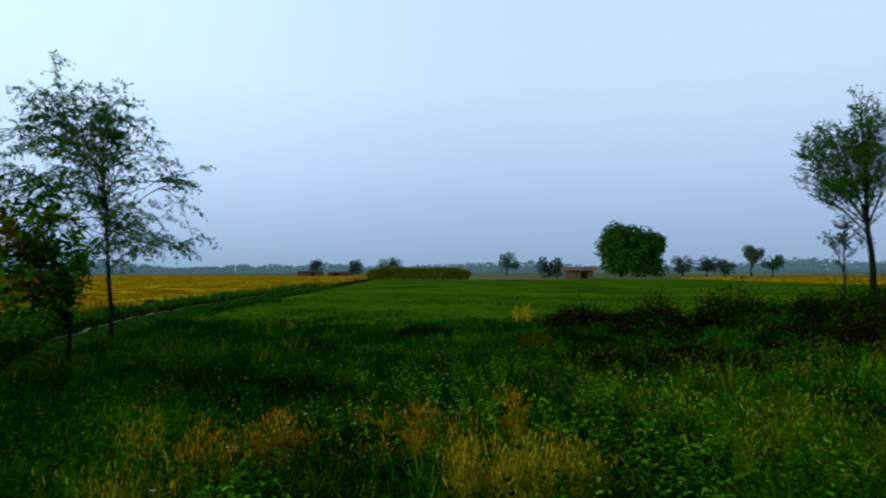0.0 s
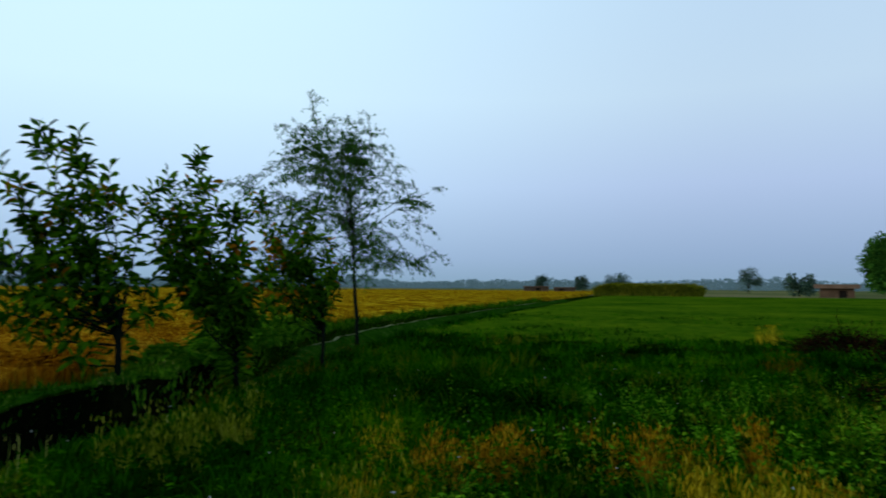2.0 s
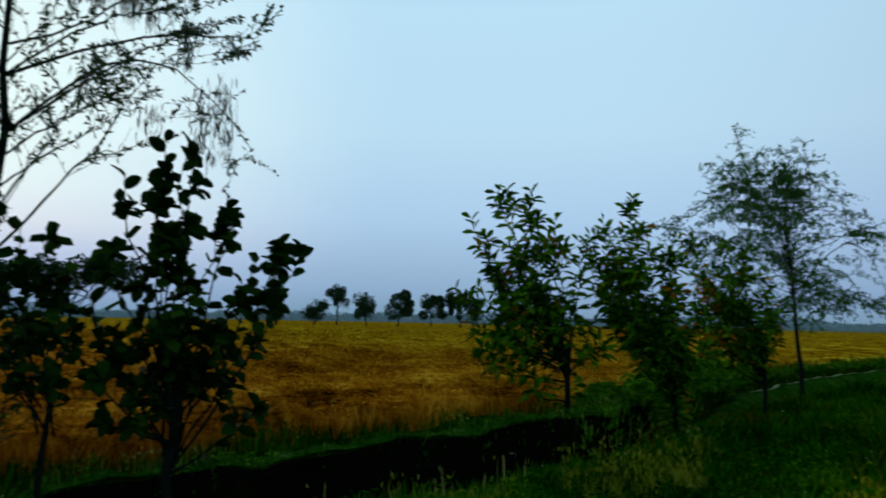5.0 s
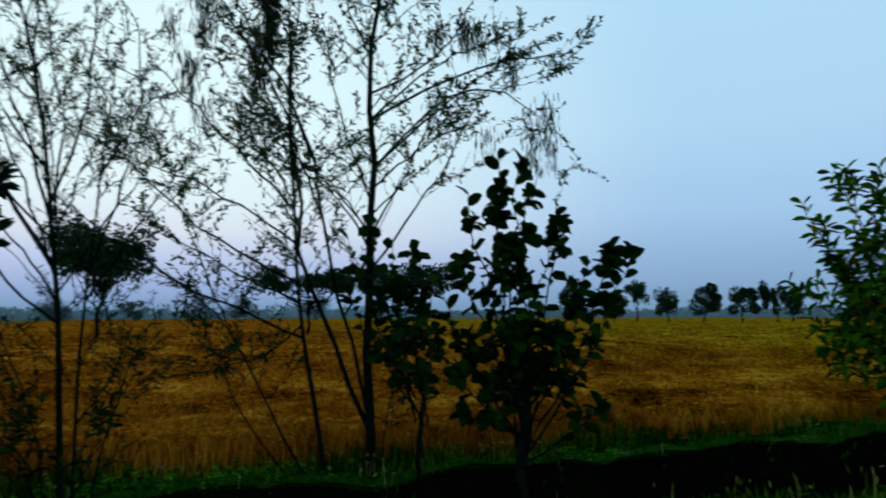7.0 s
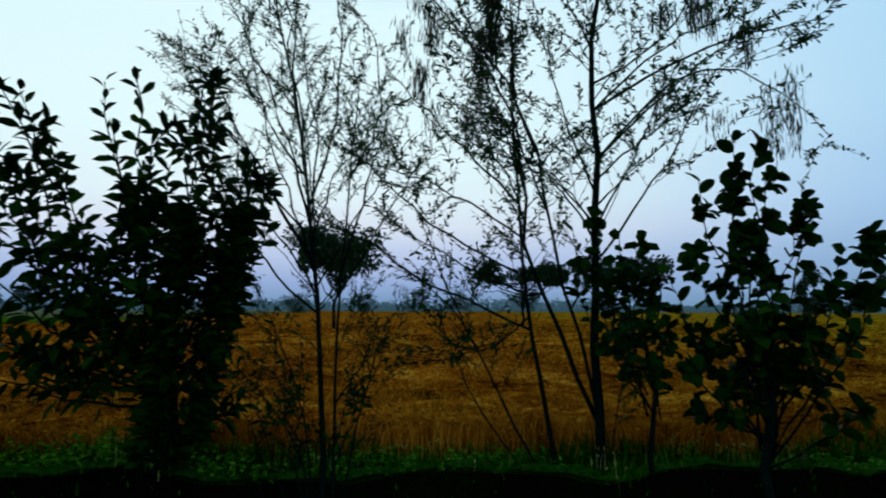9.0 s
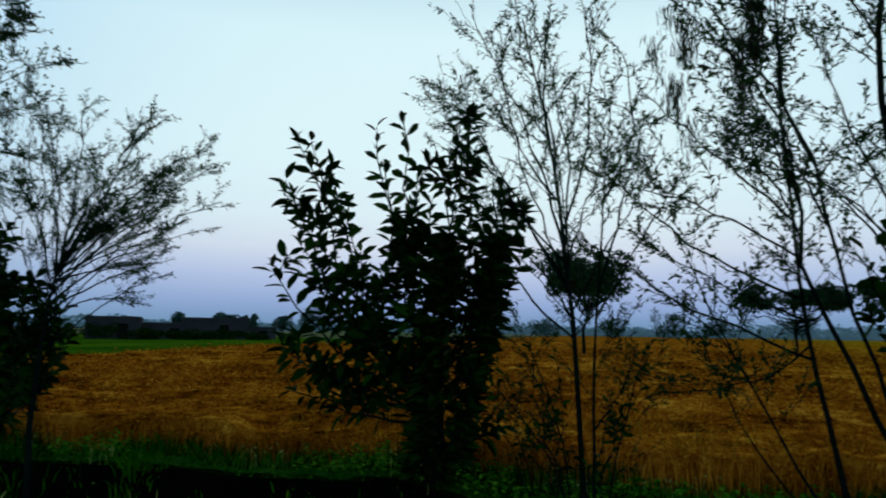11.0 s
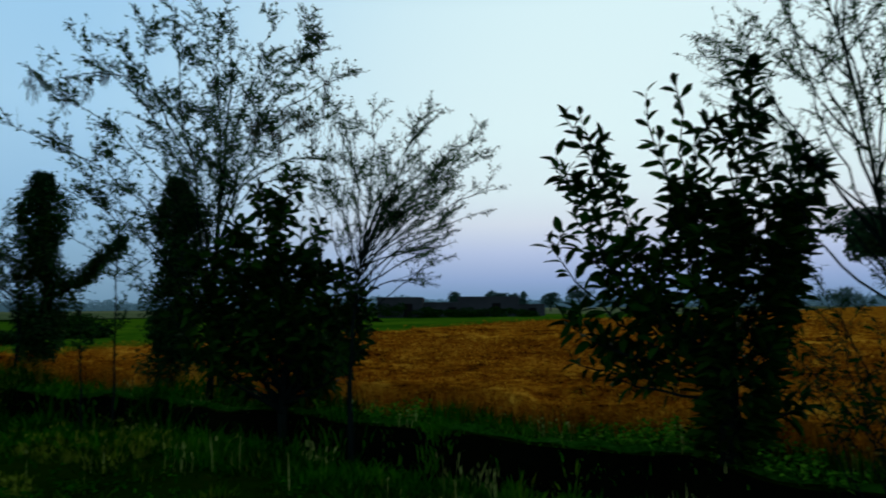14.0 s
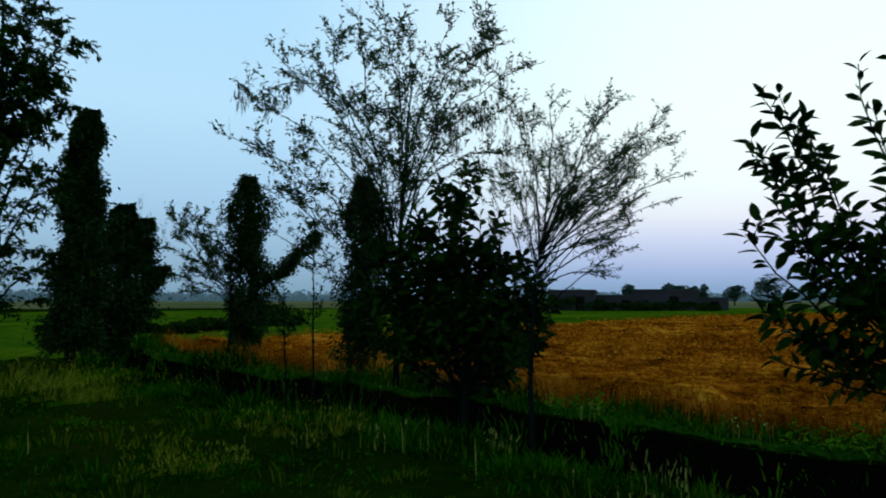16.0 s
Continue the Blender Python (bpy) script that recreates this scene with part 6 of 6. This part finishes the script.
tagged(new("lip_seed_heads", mesh_from("lip_seed_heads", v, f, M_SPIKE)), "pale yellow-green grass spikes on the ditch's lip", "grass", kind="stuff")
# pale seed heads along the bund
r = np.random.default_rng(630)
y = r.uniform(-20, 9, 2200)
u = r.uniform(-0.6, 0.02, 2200) * (wob(y, y, 0.7, 5) + 1.3)
ok = wob(u, y, 0.45, 6) > 0.3
q = np.c_[(crest(y) + u)[ok], y[ok]]
base = np.c_[q, land(q[:, 0], q[:, 1])]
tops = base + np.c_[np.zeros((len(q), 2)), r.uniform(0.07, 0.17, len(q))]
v, f = join(blades(r, base, 0.15, 0.004, 0.15), leaves(r, tops, r.normal(size=tops.shape) * 0.6 + [0, 0, 1], 0.035, 0.011, (1, 1), 0))
tagged(new("bank_seed_heads", mesh_from("bank_seed_heads", v, f, M_SPIKE)), "pale feathery seed heads along the bund", "grass", kind="stuff")
# pale seed heads and small white flowers
r = np.random.default_rng(620)
q = scatter(r, 420, 3.2, 9.5, 60, 188, 1.1)
q = q[(q[:, 0] - crest(q[:, 1]) > 0.25) & (wob(q[:, 0], q[:, 1], 0.6, 3) > 0.42)]
z = land(q[:, 0], q[:, 1])
tops = np.c_[q, z + r.uniform(0.14, 0.34, len(q))]
v1, f1 = blades(r, np.c_[q, z], 0.3, 0.006, 0.1)
v2, f2 = leaves(r, tops, r.normal(size=tops.shape) * 0.3 + [0, 0, 1], 0.045, 0.0065, (1, 1), 0)
v, f = join((v1, f1), (v2, f2))
tagged(new("seed_heads", mesh_from("seed_heads", v, f, M_SPIKE)), "pale upright seed heads standing in the grass", "grass", kind="stuff")
q = scatter(r, 60, 3.4, 13, -40, 60, 1.1)
q = q[q[:, 0] - crest(q[:, 1]) > 0.9]
top = np.c_[q, land(q[:, 0], q[:, 1]) + r.uniform(0.2, 0.42, len(q))]
k = 4
pos = np.repeat(top, k, 0)
v, f = leaves(r, pos, r.normal(size=pos.shape) * [1, 1, 0.2], 0.012, 0.011, (1, 1), 0)
tagged(new("weed_flowers", mesh_from("weed_flowers", v, f, M_PETAL)), "tiny white flowers on the weeds", "flowers", kind="stuff")
